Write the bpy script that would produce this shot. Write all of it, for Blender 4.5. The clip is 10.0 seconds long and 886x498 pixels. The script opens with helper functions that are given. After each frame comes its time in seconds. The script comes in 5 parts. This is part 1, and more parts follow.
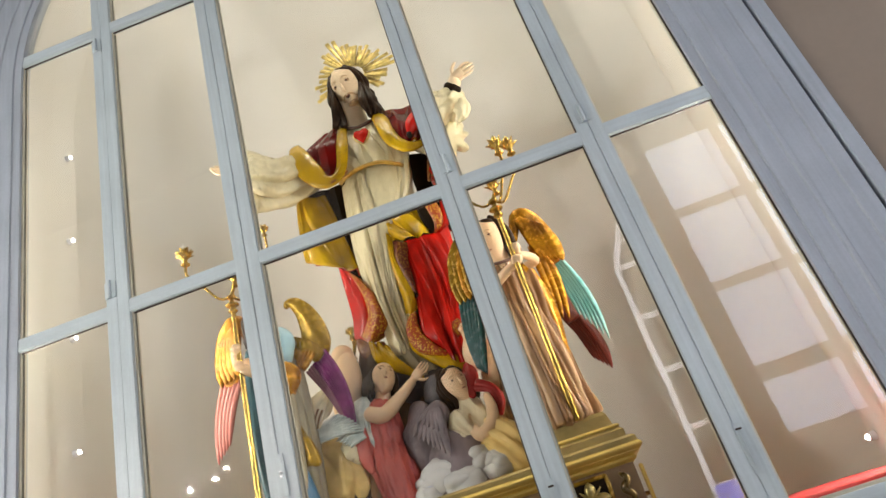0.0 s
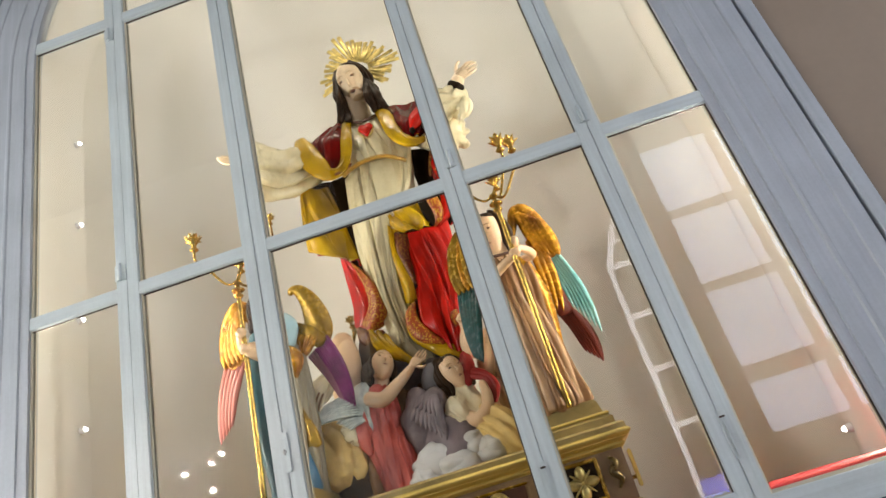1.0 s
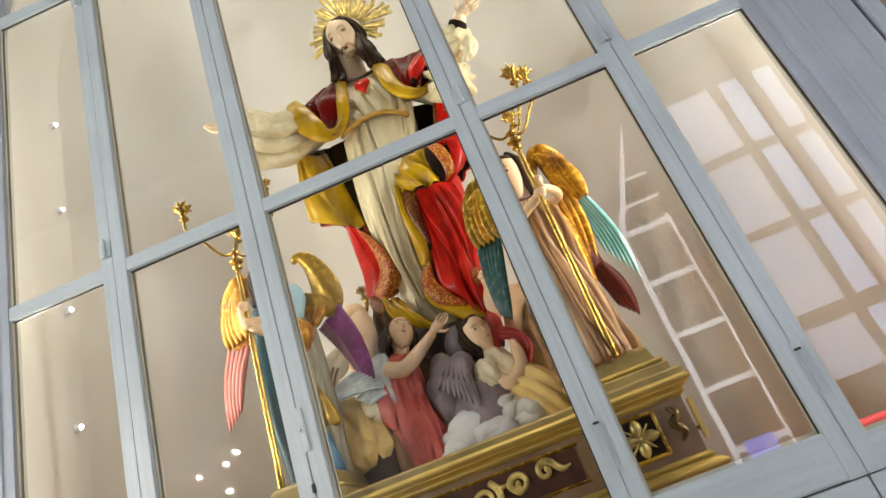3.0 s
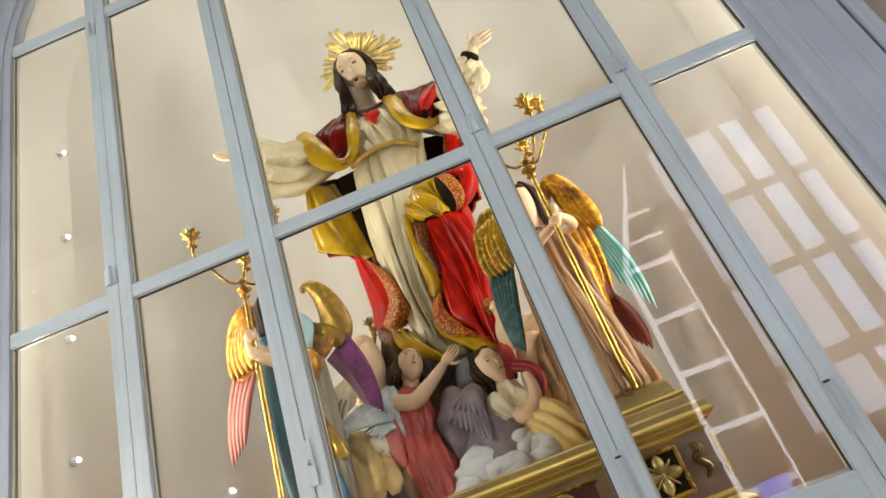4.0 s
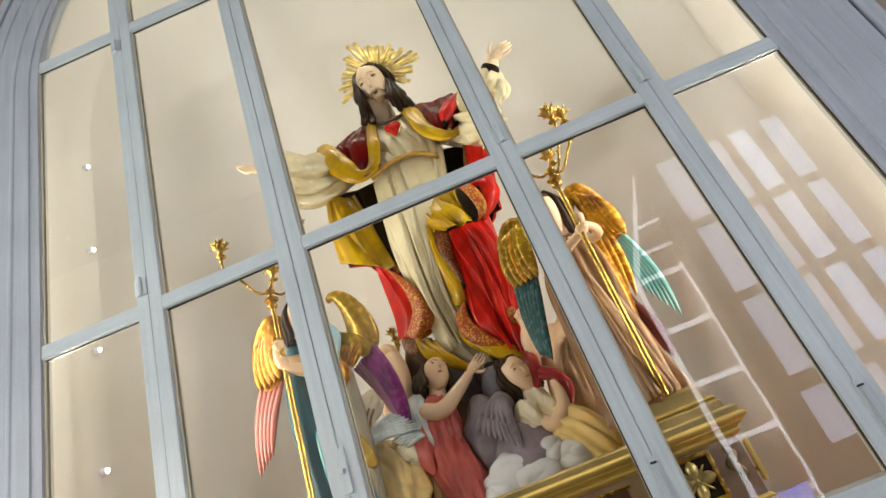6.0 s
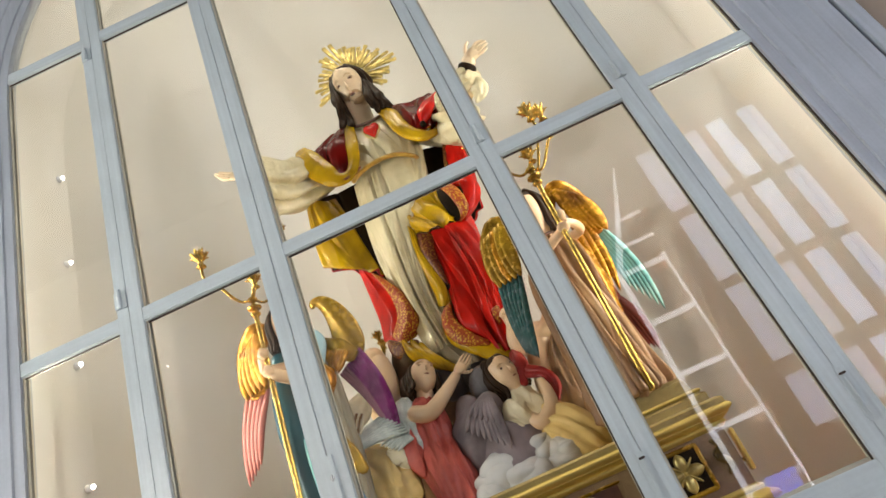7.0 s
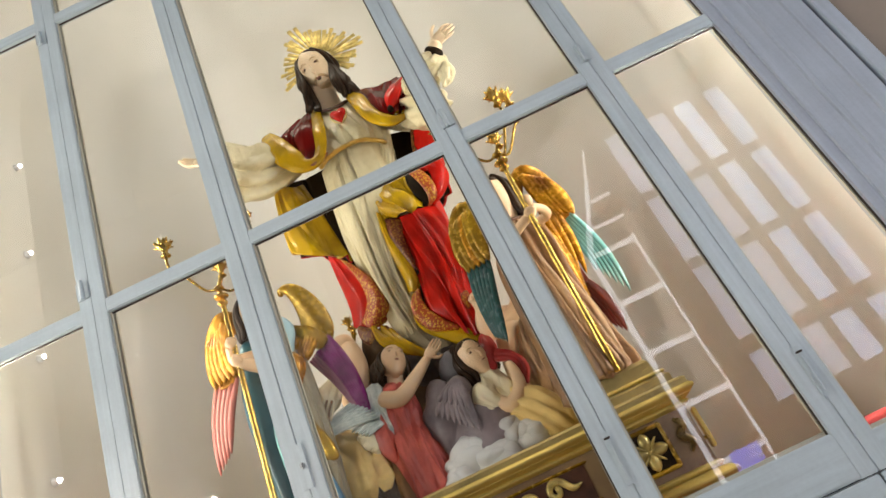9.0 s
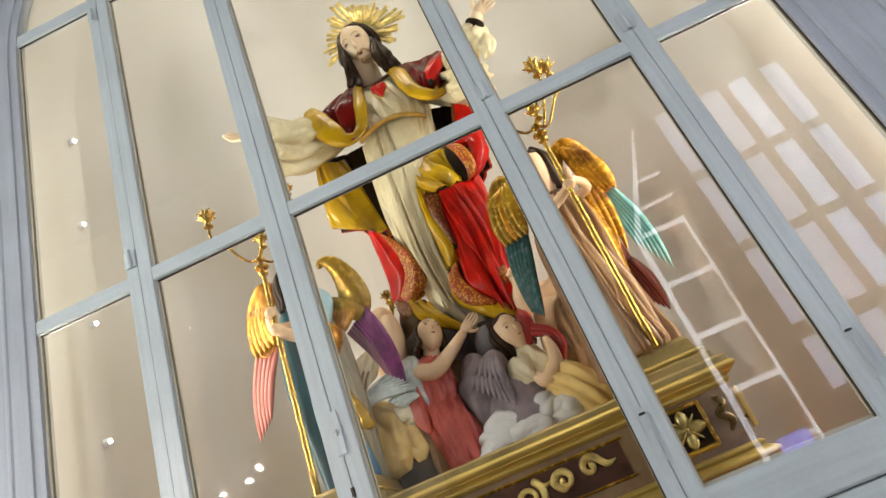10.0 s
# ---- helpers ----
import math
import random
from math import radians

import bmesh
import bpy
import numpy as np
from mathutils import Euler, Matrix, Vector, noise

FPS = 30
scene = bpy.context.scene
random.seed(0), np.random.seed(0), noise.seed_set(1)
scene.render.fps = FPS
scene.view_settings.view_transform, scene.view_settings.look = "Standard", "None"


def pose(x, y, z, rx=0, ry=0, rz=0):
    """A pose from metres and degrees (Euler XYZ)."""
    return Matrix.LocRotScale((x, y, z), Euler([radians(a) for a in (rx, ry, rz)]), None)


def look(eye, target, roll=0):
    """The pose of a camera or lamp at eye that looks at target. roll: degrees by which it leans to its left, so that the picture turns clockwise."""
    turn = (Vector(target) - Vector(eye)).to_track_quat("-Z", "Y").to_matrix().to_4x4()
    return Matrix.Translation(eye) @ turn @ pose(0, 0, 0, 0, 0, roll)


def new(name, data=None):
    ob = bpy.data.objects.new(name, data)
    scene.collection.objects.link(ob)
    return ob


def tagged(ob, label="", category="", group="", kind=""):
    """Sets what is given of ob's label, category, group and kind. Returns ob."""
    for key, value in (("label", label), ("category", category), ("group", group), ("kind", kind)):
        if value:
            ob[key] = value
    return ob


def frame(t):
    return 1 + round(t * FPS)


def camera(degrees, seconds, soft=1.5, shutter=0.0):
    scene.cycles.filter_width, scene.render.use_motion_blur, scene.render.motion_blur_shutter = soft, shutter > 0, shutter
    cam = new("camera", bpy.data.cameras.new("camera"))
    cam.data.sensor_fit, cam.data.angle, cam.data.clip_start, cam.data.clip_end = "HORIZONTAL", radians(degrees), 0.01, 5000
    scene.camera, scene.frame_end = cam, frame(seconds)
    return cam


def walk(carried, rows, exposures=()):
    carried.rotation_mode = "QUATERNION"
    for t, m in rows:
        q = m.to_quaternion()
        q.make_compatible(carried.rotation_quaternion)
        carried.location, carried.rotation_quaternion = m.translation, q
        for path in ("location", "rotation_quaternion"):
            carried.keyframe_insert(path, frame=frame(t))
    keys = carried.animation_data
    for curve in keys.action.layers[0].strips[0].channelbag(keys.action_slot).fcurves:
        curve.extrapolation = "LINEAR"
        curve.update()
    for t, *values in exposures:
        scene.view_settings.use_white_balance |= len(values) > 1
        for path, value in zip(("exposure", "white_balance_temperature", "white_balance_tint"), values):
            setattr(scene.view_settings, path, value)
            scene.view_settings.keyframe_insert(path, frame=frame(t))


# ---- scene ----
cam = camera(68.2, 10.0)
PATH = [
    (0, (0.035, -1.968, 1.538), (-0.119, -0.178, 2.418), -17.8),
    (0.5, (0.032, -2.025, 1.504), (-0.114, -0.236, 2.386), -17.0),
    (1, (0.008, -2.046, 1.488), (-0.129, -0.249, 2.356), -16.6),
    (1.5, (-0.032, -2.044, 1.48), (-0.156, -0.229, 2.313), -16.4),
    (2, (-0.067, -2.004, 1.45), (-0.233, -0.183, 2.262), -18.3),
    (2.5, (-0.09, -1.859, 1.466), (-0.269, -0.044, 2.286), -20.1),
    (4, (-0.173, -1.742, 1.48), (-0.272, 0.014, 2.433), -20.8),
    (4.5, (-0.212, -1.748, 1.478), (-0.309, -0.001, 2.448), -20.6),
    (5, (-0.236, -1.753, 1.476), (-0.338, -0.012, 2.455), -20.4),
    (6.5, (-0.248, -1.777, 1.491), (-0.327, -0.04, 2.478), -22.4),
    (7, (-0.237, -1.771, 1.498), (-0.291, -0.02, 2.463), -23.9),
    (7.5, (-0.223, -1.764, 1.502), (-0.243, 0.002, 2.439), -25.3),
    (8, (-0.218, -1.765, 1.495), (-0.209, 0.012, 2.412), -26.1),
    (8.5, (-0.225, -1.77, 1.495), (-0.206, 0.014, 2.397), -26.1),
    (9, (-0.217, -1.773, 1.498), (-0.219, 0.016, 2.391), -25.4),
    (9.5, (-0.222, -1.789, 1.487), (-0.284, 0.001, 2.376), -24.4),
    (10, (-0.199, -1.744, 1.467), (-0.354, 0.036, 2.367), -22.6),
]
walk(cam, [(t, look(eye, target, roll)) for t, eye, target, roll in PATH])

# ---- world and lights ----
world = bpy.data.worlds.new("world")
scene.world = world
world.use_nodes = True
world.node_tree.nodes["Background"].inputs[0].default_value = (0.75, 0.85, 1.0, 1)
world.node_tree.nodes["Background"].inputs[1].default_value = 0.05


def lamp(name, kind, m, energy, color, size=0.1, size_y=None):
    data = bpy.data.lights.new(name, kind)
    data.energy, data.color = energy, color
    if kind == "AREA":
        data.size = size
        if size_y:
            data.shape, data.size_y = "RECTANGLE", size_y
    else:
        data.shadow_soft_size = size
    ob = new(name, data)
    ob.matrix_world = m
    return ob


WARM = (1.0, 0.90, 0.73)
NICHE_POWER, HALL_POWER = 23.0, 175.0
COOL = (0.90, 0.95, 1.0)
CX, HALF, SPRING = -0.43, 1.32, 4.03       # middle, half width and spring line of the arched opening
# strips for the left jamb spots; right jamb and arch strips are added fill
for x, y, z, high, turn, share in ((-1.765, 0.14, 2.62, 2.2, -108, 1.3), (0.905, 0.14, 2.45, 2.0, 108, 1.2)):
    lamp("jamb_strip_light", "AREA", pose(x, y, z, 90, 0, 0) @ pose(0, 0, 0, 0, turn, 0), NICHE_POWER * share, WARM, 0.05, high)
lamp("arch_fill_light", "AREA", look((CX, 0.10, 5.2), (CX, 0.75, 2.8)), NICHE_POWER * 0.6, WARM, 1.2, 0.06)
# added fill from both sides of the hall, set where the glass won't mirror it
for x, share in ((-5.9, 0.75), (4.9, 0.52)):
    m = look((x, -2.6, 3.1), (0.0, 0.0, 2.0))
    lamp("hall_fill_light", "AREA", m, HALL_POWER * share, COOL, 1.2, 1.2)
# the small cluster of lit globes that hangs in front of the niche
GLOBES = ((-2.46, -2.59, 2.66), (-2.62, -2.50, 2.62), (-2.35, -2.55, 2.70), (-2.48, -2.62, 2.48))
for x, y, z in GLOBES:
    lamp("globe_light", "POINT", pose(x, y + 0.03, z), 38, (1.0, 0.94, 0.86), 0.012)
# added spot that brightens the brown window surround for its reflection
wash = lamp("window_wall_fill", "SPOT", look((2.8, -3.9, 6.6), (2.6, -5.02, 2.0)), 650, (1.0, 0.76, 0.52), 0.1)
wash.data.spot_size, wash.data.spot_blend = radians(58), 0.6


# ---- materials ----
def material(name, color, rough=0.5, metal=0.0, vary=0.12, scale=6.0, fine=60.0, bump=0.15, spec=0.5, coat=0.0, second=None, mix=0.5, depth=0.004, drape=0.0):
    mat = bpy.data.materials.new(name)
    mat.use_nodes = True
    nt = mat.node_tree
    n, l = nt.nodes, nt.links
    b = n["Principled BSDF"]
    co = n.new("ShaderNodeTexCoord")
    big, small = n.new("ShaderNodeTexNoise"), n.new("ShaderNodeTexNoise")
    big.inputs["Scale"].default_value, big.inputs["Detail"].default_value = scale, 4
    small.inputs["Scale"].default_value, small.inputs["Detail"].default_value = fine, 5
    l.new(co.outputs["Object"], big.inputs["Vector"])
    l.new(co.outputs["Object"], small.inputs["Vector"])
    ramp = n.new("ShaderNodeValToRGB")
    dark = [c * (1 - vary * 1.6) for c in color]
    light = [min(1, c * (1 + vary)) for c in color]
    if second:
        dark = second
    ramp.color_ramp.elements[0].color, ramp.color_ramp.elements[1].color = (*dark, 1), (*light, 1)
    ramp.color_ramp.elements[0].position, ramp.color_ramp.elements[1].position = 0.5 - 0.25 * (1 - mix) - 0.1, 0.6 + 0.2 * mix
    add = n.new("ShaderNodeMath")
    add.operation = "MULTIPLY_ADD"
    l.new(small.outputs[0], add.inputs[0])
    add.inputs[1].default_value = 0.35
    l.new(big.outputs[0], add.inputs[2])
    sub = n.new("ShaderNodeMath")
    sub.operation = "SUBTRACT"
    l.new(add.outputs[0], sub.inputs[0])
    sub.inputs[1].default_value = 0.175
    l.new(sub.outputs[0], ramp.inputs[0])
    l.new(ramp.outputs[0], b.inputs["Base Color"])
    rr = n.new("ShaderNodeMapRange")
    l.new(small.outputs[0], rr.inputs[0])
    rr.inputs["To Min"].default_value, rr.inputs["To Max"].default_value = max(0.03, rough - 0.1), min(1, rough + 0.1)
    l.new(rr.outputs[0], b.inputs["Roughness"])
    b.inputs["Metallic"].default_value = metal
    b.inputs["Specular IOR Level"].default_value = spec
    b.inputs["Coat Weight"].default_value = coat
    b.inputs["Coat Roughness"].default_value = 0.15
    if bump:
        bp = n.new("ShaderNodeBump")
        bp.inputs["Strength"].default_value, bp.inputs["Distance"].default_value = bump, depth
        l.new(add.outputs[0], bp.inputs["Height"])
        l.new(bp.outputs[0], b.inputs["Normal"])
        if drape:
            # small carved creases, longer than wide
            mp, crease = n.new("ShaderNodeMapping"), n.new("ShaderNodeTexNoise")
            mp.inputs["Scale"].default_value = (11, 11, 3)
            mp.inputs["Rotation"].default_value = (0.2, 0.35, 0.0)
            crease.inputs["Scale"].default_value, crease.inputs["Detail"].default_value = 1.0, 2
            crease.inputs["Distortion"].default_value = 0.6
            l.new(co.outputs["Object"], mp.inputs["Vector"])
            l.new(mp.outputs[0], crease.inputs["Vector"])
            less, ridge = n.new("ShaderNodeMath"), n.new("ShaderNodeMath")
            less.operation, ridge.operation = "SUBTRACT", "ABSOLUTE"
            less.inputs[1].default_value = 0.5
            l.new(crease.outputs[0], less.inputs[0])
            l.new(less.outputs[0], ridge.inputs[0])
            fold = n.new("ShaderNodeBump")
            fold.inputs["Strength"].default_value, fold.inputs["Distance"].default_value = drape, 0.07
            l.new(ridge.outputs[0], fold.inputs["Height"])
            l.new(bp.outputs[0], fold.inputs["Normal"])
            l.new(fold.outputs[0], b.inputs["Normal"])
    return mat


def glowing(name, color, strength):
    mat = bpy.data.materials.new(name)
    mat.use_nodes = True
    b = mat.node_tree.nodes["Principled BSDF"]
    b.inputs["Base Color"].default_value = (*color, 1)
    b.inputs["Emission Color"].default_value = (*color, 1)
    b.inputs["Emission Strength"].default_value = strength
    return mat


def glass_material():
    mat = bpy.data.materials.new("window_glass")
    mat.use_nodes = True
    nt = mat.node_tree
    n, l = nt.nodes, nt.links
    n.remove(n["Principled BSDF"])
    clear, gloss, mixer, fr = n.new("ShaderNodeBsdfTransparent"), n.new("ShaderNodeBsdfGlossy"), n.new("ShaderNodeMixShader"), n.new("ShaderNodeLayerWeight")
    power, schlick = n.new("ShaderNodeMath"), n.new("ShaderNodeMath")
    power.operation, schlick.operation = "POWER", "MULTIPLY_ADD"
    power.inputs[1].default_value, schlick.inputs[1].default_value, schlick.inputs[2].default_value = 5.0, 0.96, 0.04
    fr.inputs[0].default_value = 0.5
    l.new(fr.outputs["Facing"], power.inputs[0])
    l.new(power.outputs[0], schlick.inputs[0])
    clear.inputs[0].default_value = (0.985, 0.99, 0.985, 1)
    gloss.inputs["Roughness"].default_value = 0.012
    co, wave, bp = n.new("ShaderNodeTexCoord"), n.new("ShaderNodeTexNoise"), n.new("ShaderNodeBump")
    wave.inputs["Scale"].default_value, wave.inputs["Detail"].default_value = 5.0, 1.0
    bp.inputs["Strength"].default_value, bp.inputs["Distance"].default_value = 0.05, 0.004
    l.new(co.outputs["Object"], wave.inputs["Vector"])
    l.new(wave.outputs[0], bp.inputs["Height"])
    l.new(bp.outputs[0], gloss.inputs["Normal"])
    l.new(schlick.outputs[0], mixer.inputs[0])
    l.new(clear.outputs[0], mixer.inputs[1])
    l.new(gloss.outputs[0], mixer.inputs[2])
    l.new(mixer.outputs[0], n["Material Output"].inputs[0])
    return mat


def brocade(name, base, gold):
    """Painted cloth border with small gilded spots."""
    mat = material(name, base, 0.45, coat=0.0)
    n, l = mat.node_tree.nodes, mat.node_tree.links
    b = n["Principled BSDF"]
    co, vo, rp, mx = n.new("ShaderNodeTexCoord"), n.new("ShaderNodeTexVoronoi"), n.new("ShaderNodeValToRGB"), n.new("ShaderNodeMix")
    vo.inputs["Scale"].default_value = 105
    l.new(co.outputs["Object"], vo.inputs["Vector"])
    rp.color_ramp.elements[0].position, rp.color_ramp.elements[1].position = 0.40, 0.46
    rp.color_ramp.elements[0].color, rp.color_ramp.elements[1].color = (1, 1, 1, 1), (0, 0, 0, 1)
    l.new(vo.outputs["Distance"], rp.inputs[0])
    mx.data_type = "RGBA"
    old = b.inputs["Base Color"].links[0].from_socket
    l.new(rp.outputs[0], mx.inputs[0])
    l.new(old, mx.inputs[6])
    mx.inputs[7].default_value = (*gold, 1)
    l.new(mx.outputs[2], b.inputs["Base Color"])
    return mat


def brushed(mat, stretch, depth=0.0016):
    """Adds brush strokes and worn streaks along the wood."""
    n, l = mat.node_tree.nodes, mat.node_tree.links
    b = n["Principled BSDF"]
    co, mp, st, rp, mx, bp = n.new("ShaderNodeTexCoord"), n.new("ShaderNodeMapping"), n.new("ShaderNodeTexNoise"), n.new("ShaderNodeMapRange"), n.new("ShaderNodeMix"), n.new("ShaderNodeBump")
    mp.inputs["Scale"].default_value = stretch
    st.inputs["Scale"].default_value, st.inputs["Detail"].default_value, st.inputs["Roughness"].default_value = 1.0, 6, 0.65
    l.new(co.outputs["Object"], mp.inputs["Vector"])
    l.new(mp.outputs[0], st.inputs["Vector"])
    rp.inputs["From Min"].default_value, rp.inputs["From Max"].default_value = 0.32, 0.68
    rp.inputs["To Min"].default_value, rp.inputs["To Max"].default_value = 0.90, 1.06
    l.new(st.outputs[0], rp.inputs[0])
    mx.data_type, mx.blend_type = "RGBA", "MULTIPLY"
    mx.inputs[0].default_value = 1.0
    l.new(b.inputs["Base Color"].links[0].from_socket, mx.inputs[6])
    l.new(rp.outputs[0], mx.inputs[7])
    l.new(mx.outputs[2], b.inputs["Base Color"])
    bp.inputs["Strength"].default_value, bp.inputs["Distance"].default_value = 0.6, depth
    l.new(st.outputs[0], bp.inputs["Height"])
    l.new(b.inputs["Normal"].links[0].from_socket, bp.inputs["Normal"])
    l.new(bp.outputs[0], b.inputs["Normal"])
    return mat


M_FRAME = brushed(material("blue_grey_paint", (0.55, 0.62, 0.64), 0.36, vary=0.06, scale=3, fine=90, bump=0.12, depth=0.002), (60, 60, 2.2))
M_FRAMEH = brushed(material("blue_grey_rail_paint", (0.55, 0.62, 0.64), 0.36, vary=0.06, scale=3, fine=90, bump=0.12, depth=0.002), (2.2, 60, 60))
# darker copy of the leaf paint; the architrave's weaker light is in the colour
M_TRIM = brushed(material("blue_grey_paint_dimmed", (0.41, 0.45, 0.50), 0.40, vary=0.07, scale=3, fine=90, bump=0.12, depth=0.002), (45, 45, 1.6))
# creams that put the niche light on the pane edges into colour
M_BEAD = material("cream_lit_bead", (0.46, 0.44, 0.36), 0.45, vary=0.08)
M_LITEDGE = material("cream_lit_edge", (0.66, 0.62, 0.50), 0.45, vary=0.08)
M_DARKEDGE = material("dark_edges_and_fittings", (0.05, 0.035, 0.025), 0.7)
M_NICHE = material("niche_plaster", (0.75, 0.735, 0.69), 0.75, vary=0.05, scale=1.2, fine=25, bump=0.12)
M_WALL = material("taupe_wall_plaster", (0.30, 0.235, 0.18), 0.8, vary=0.06, scale=1.5, fine=40, bump=0.2)
M_FLOOR = material("hall_floor_stone", (0.14, 0.12, 0.10), 0.5, vary=0.15, scale=1)
# unseen ceiling, darkened so the panes mirror no haze
M_CEIL = material("hall_ceiling_darkened", (0.045, 0.03, 0.02), 0.85, vary=0.04, scale=1, spec=0.2)
M_BROWN = material("brown_wood", (0.46, 0.21, 0.07), 0.5, vary=0.2, scale=2, fine=30)
# pale unseen wall, added to whiten the left panes by reflection
M_PALE = material("pale_reflection_wall", (0.64, 0.65, 0.64), 0.8, vary=0.08, scale=1.2, fine=30)
# far wall darkened so its reflection adds no haze
M_BACKWALL = material("back_wall_darkened", (0.07, 0.034, 0.014), 0.8, vary=0.08, scale=1, spec=0.2)
M_WHITE = material("white_metal_paint", (0.8, 0.8, 0.82), 0.4, vary=0.03)
M_STEEL = material("satin_steel", (0.45, 0.47, 0.48), 0.35, metal=0.9, vary=0.1)
M_GLASS = glass_material()
M_LED = glowing("led_lens", (1.0, 0.95, 0.86), 22.0)
M_PANE = glowing("daylit_curtain_pane", (0.52, 0.68, 1.0), 4.6)
M_CURTAIN = glowing("daylit_thick_curtain", (0.66, 0.74, 1.0), 3.2)
M_LIT = glowing("white_glow", (0.92, 0.94, 1.0), 5.0)
M_SCREEN = glowing("blue_screen", (0.16, 0.20, 0.9), 6.0)
M_TUBE = glowing("hall_lamp_glass", (1.0, 0.93, 0.85), 45.0)

M_SKIN = material("painted_skin", (0.88, 0.69, 0.46), 0.30, vary=0.06, scale=9, coat=0.1, bump=0.05)
M_SKIN2 = material("pale_painted_skin", (0.80, 0.56, 0.34), 0.38, vary=0.07, scale=9, coat=0.1, bump=0.05)
M_HAIR = material("dark_brown_hair_paint", (0.026, 0.012, 0.005), 0.4, vary=0.4, scale=20, bump=0.5, spec=0.15)
M_BROW = material("light_brown_feature_paint", (0.55, 0.36, 0.19), 0.5, vary=0.25, scale=60)
M_LINE = material("dark_feature_paint", (0.10, 0.045, 0.03), 0.5, vary=0.1)
M_LIP = material("painted_lips", (0.30, 0.11, 0.07), 0.45, vary=0.1)
M_CREAM = material("cream_robe_paint", (0.76, 0.69, 0.46), 0.30, vary=0.1, scale=5, fine=35, coat=0.1, second=(0.56, 0.49, 0.30), drape=0.42)
M_YELLOW = material("ochre_yellow_lining", (0.60, 0.375, 0.006), 0.22, vary=0.16, scale=7, fine=24, second=(0.28, 0.155, 0.004), spec=0.28, drape=0.3)
M_RED = material("crimson_mantle_paint", (0.50, 0.010, 0.005), 0.20, vary=0.25, scale=8, fine=16, coat=0.0, bump=0.05, spec=0.26)
M_CRIM = material("deep_crimson_scarf", (0.32, 0.016, 0.014), 0.32, vary=0.25, scale=8, spec=0.35)
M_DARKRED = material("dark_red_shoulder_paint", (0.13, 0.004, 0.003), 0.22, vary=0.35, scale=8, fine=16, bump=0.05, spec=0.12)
# dark linings; also the shade of hollows, cuff and cloak put into colour
M_SHADE = material("brown_black_lining_and_shade", (0.014, 0.008, 0.003), 0.55, vary=0.3, spec=0.08)
M_BROC = brocade("red_gold_brocade", (0.36, 0.05, 0.005), (0.60, 0.30, 0.02))
# darker copy of the brocade for its shaded folds and undersides
M_BROCD = brocade("shaded_gold_brocade", (0.13, 0.02, 0.004), (0.30, 0.14, 0.015))
M_GOLD = material("gilding", (0.62, 0.46, 0.13), 0.40, metal=0.6, vary=0.16, scale=7, fine=30, bump=0.0)
M_BRASS = material("polished_gilding", (0.54, 0.35, 0.08), 0.24, metal=0.9, vary=0.2, scale=14, fine=40, bump=0.0)
M_RAY = material("pale_gilded_rays", (0.78, 0.58, 0.19), 0.34, metal=0.5, vary=0.35, scale=26)
M_BELT = material("old_gold_belt", (0.55, 0.33, 0.06), 0.4, metal=0.2, vary=0.25, scale=20)
M_OGOLD = material("old_gold_wing_paint", (0.56, 0.27, 0.012), 0.26, metal=0.4, vary=0.35, scale=17, fine=50, coat=0.05, bump=0.7, depth=0.012, second=(0.22, 0.075, 0.008))
M_OLIVE = material("olive_gold_wing_paint", (0.50, 0.31, 0.02), 0.26, metal=0.45, vary=0.3, scale=6, fine=50, coat=0.1, bump=0.6, depth=0.012, second=(0.17, 0.075, 0.008))
M_PURPLE = material("purple_feathers", (0.26, 0.03, 0.20), 0.26, vary=0.3, scale=16, coat=0.1, second=(0.10, 0.012, 0.08))
M_MAUVE = material("mauve_feathers", (0.36, 0.14, 0.22), 0.4, vary=0.2)
M_PINKF = material("pink_feathers", (0.58, 0.18, 0.15), 0.38, vary=0.16, coat=0.2)
M_CYAN = material("turquoise_feathers", (0.34, 0.68, 0.66), 0.38, vary=0.2, coat=0.2, second=(0.12, 0.42, 0.44))
M_TEAL = material("dark_teal_feathers", (0.015, 0.080, 0.080), 0.26, vary=0.3, coat=0.25)
M_TEALR = material("teal_robe_paint", (0.015, 0.085, 0.115), 0.4, vary=0.25)
M_TAN = material("tan_mauve_robe", (0.22, 0.115, 0.045), 0.42, vary=0.2, scale=6, second=(0.13, 0.06, 0.028), spec=0.3, drape=0.4)
M_FAWN = material("fawn_robe_fold", (0.38, 0.23, 0.11), 0.4, vary=0.2, scale=7, second=(0.20, 0.11, 0.05), drape=0.4)
M_MAHOG = material("mahogany_red_feathers", (0.17, 0.022, 0.012), 0.4, vary=0.3)
M_SKY = material("pale_blue_scarf", (0.36, 0.56, 0.64), 0.42, vary=0.12)
M_BLUE = material("blue_robe_hem", (0.06, 0.22, 0.38), 0.42, vary=0.2)
M_ROSE = material("rose_pink_dress", (0.66, 0.14, 0.10), 0.45, vary=0.2, scale=7, second=(0.40, 0.065, 0.055), drape=0.5)
M_STRAW = material("straw_yellow_skirt", (0.80, 0.58, 0.21), 0.42, vary=0.16, scale=6, second=(0.56, 0.38, 0.11), drape=0.3)
M_IVORY = material("ivory_blouse", (0.82, 0.73, 0.50), 0.4, vary=0.12, drape=0.45)
M_SMOKE = material("smoke_grey_feathers", (0.19, 0.15, 0.155), 0.5, vary=0.3, scale=12, bump=0.4)
M_PALEW = material("pale_blue_white_feathers", (0.66, 0.70, 0.66), 0.45, vary=0.2, scale=20, second=(0.34, 0.42, 0.42))
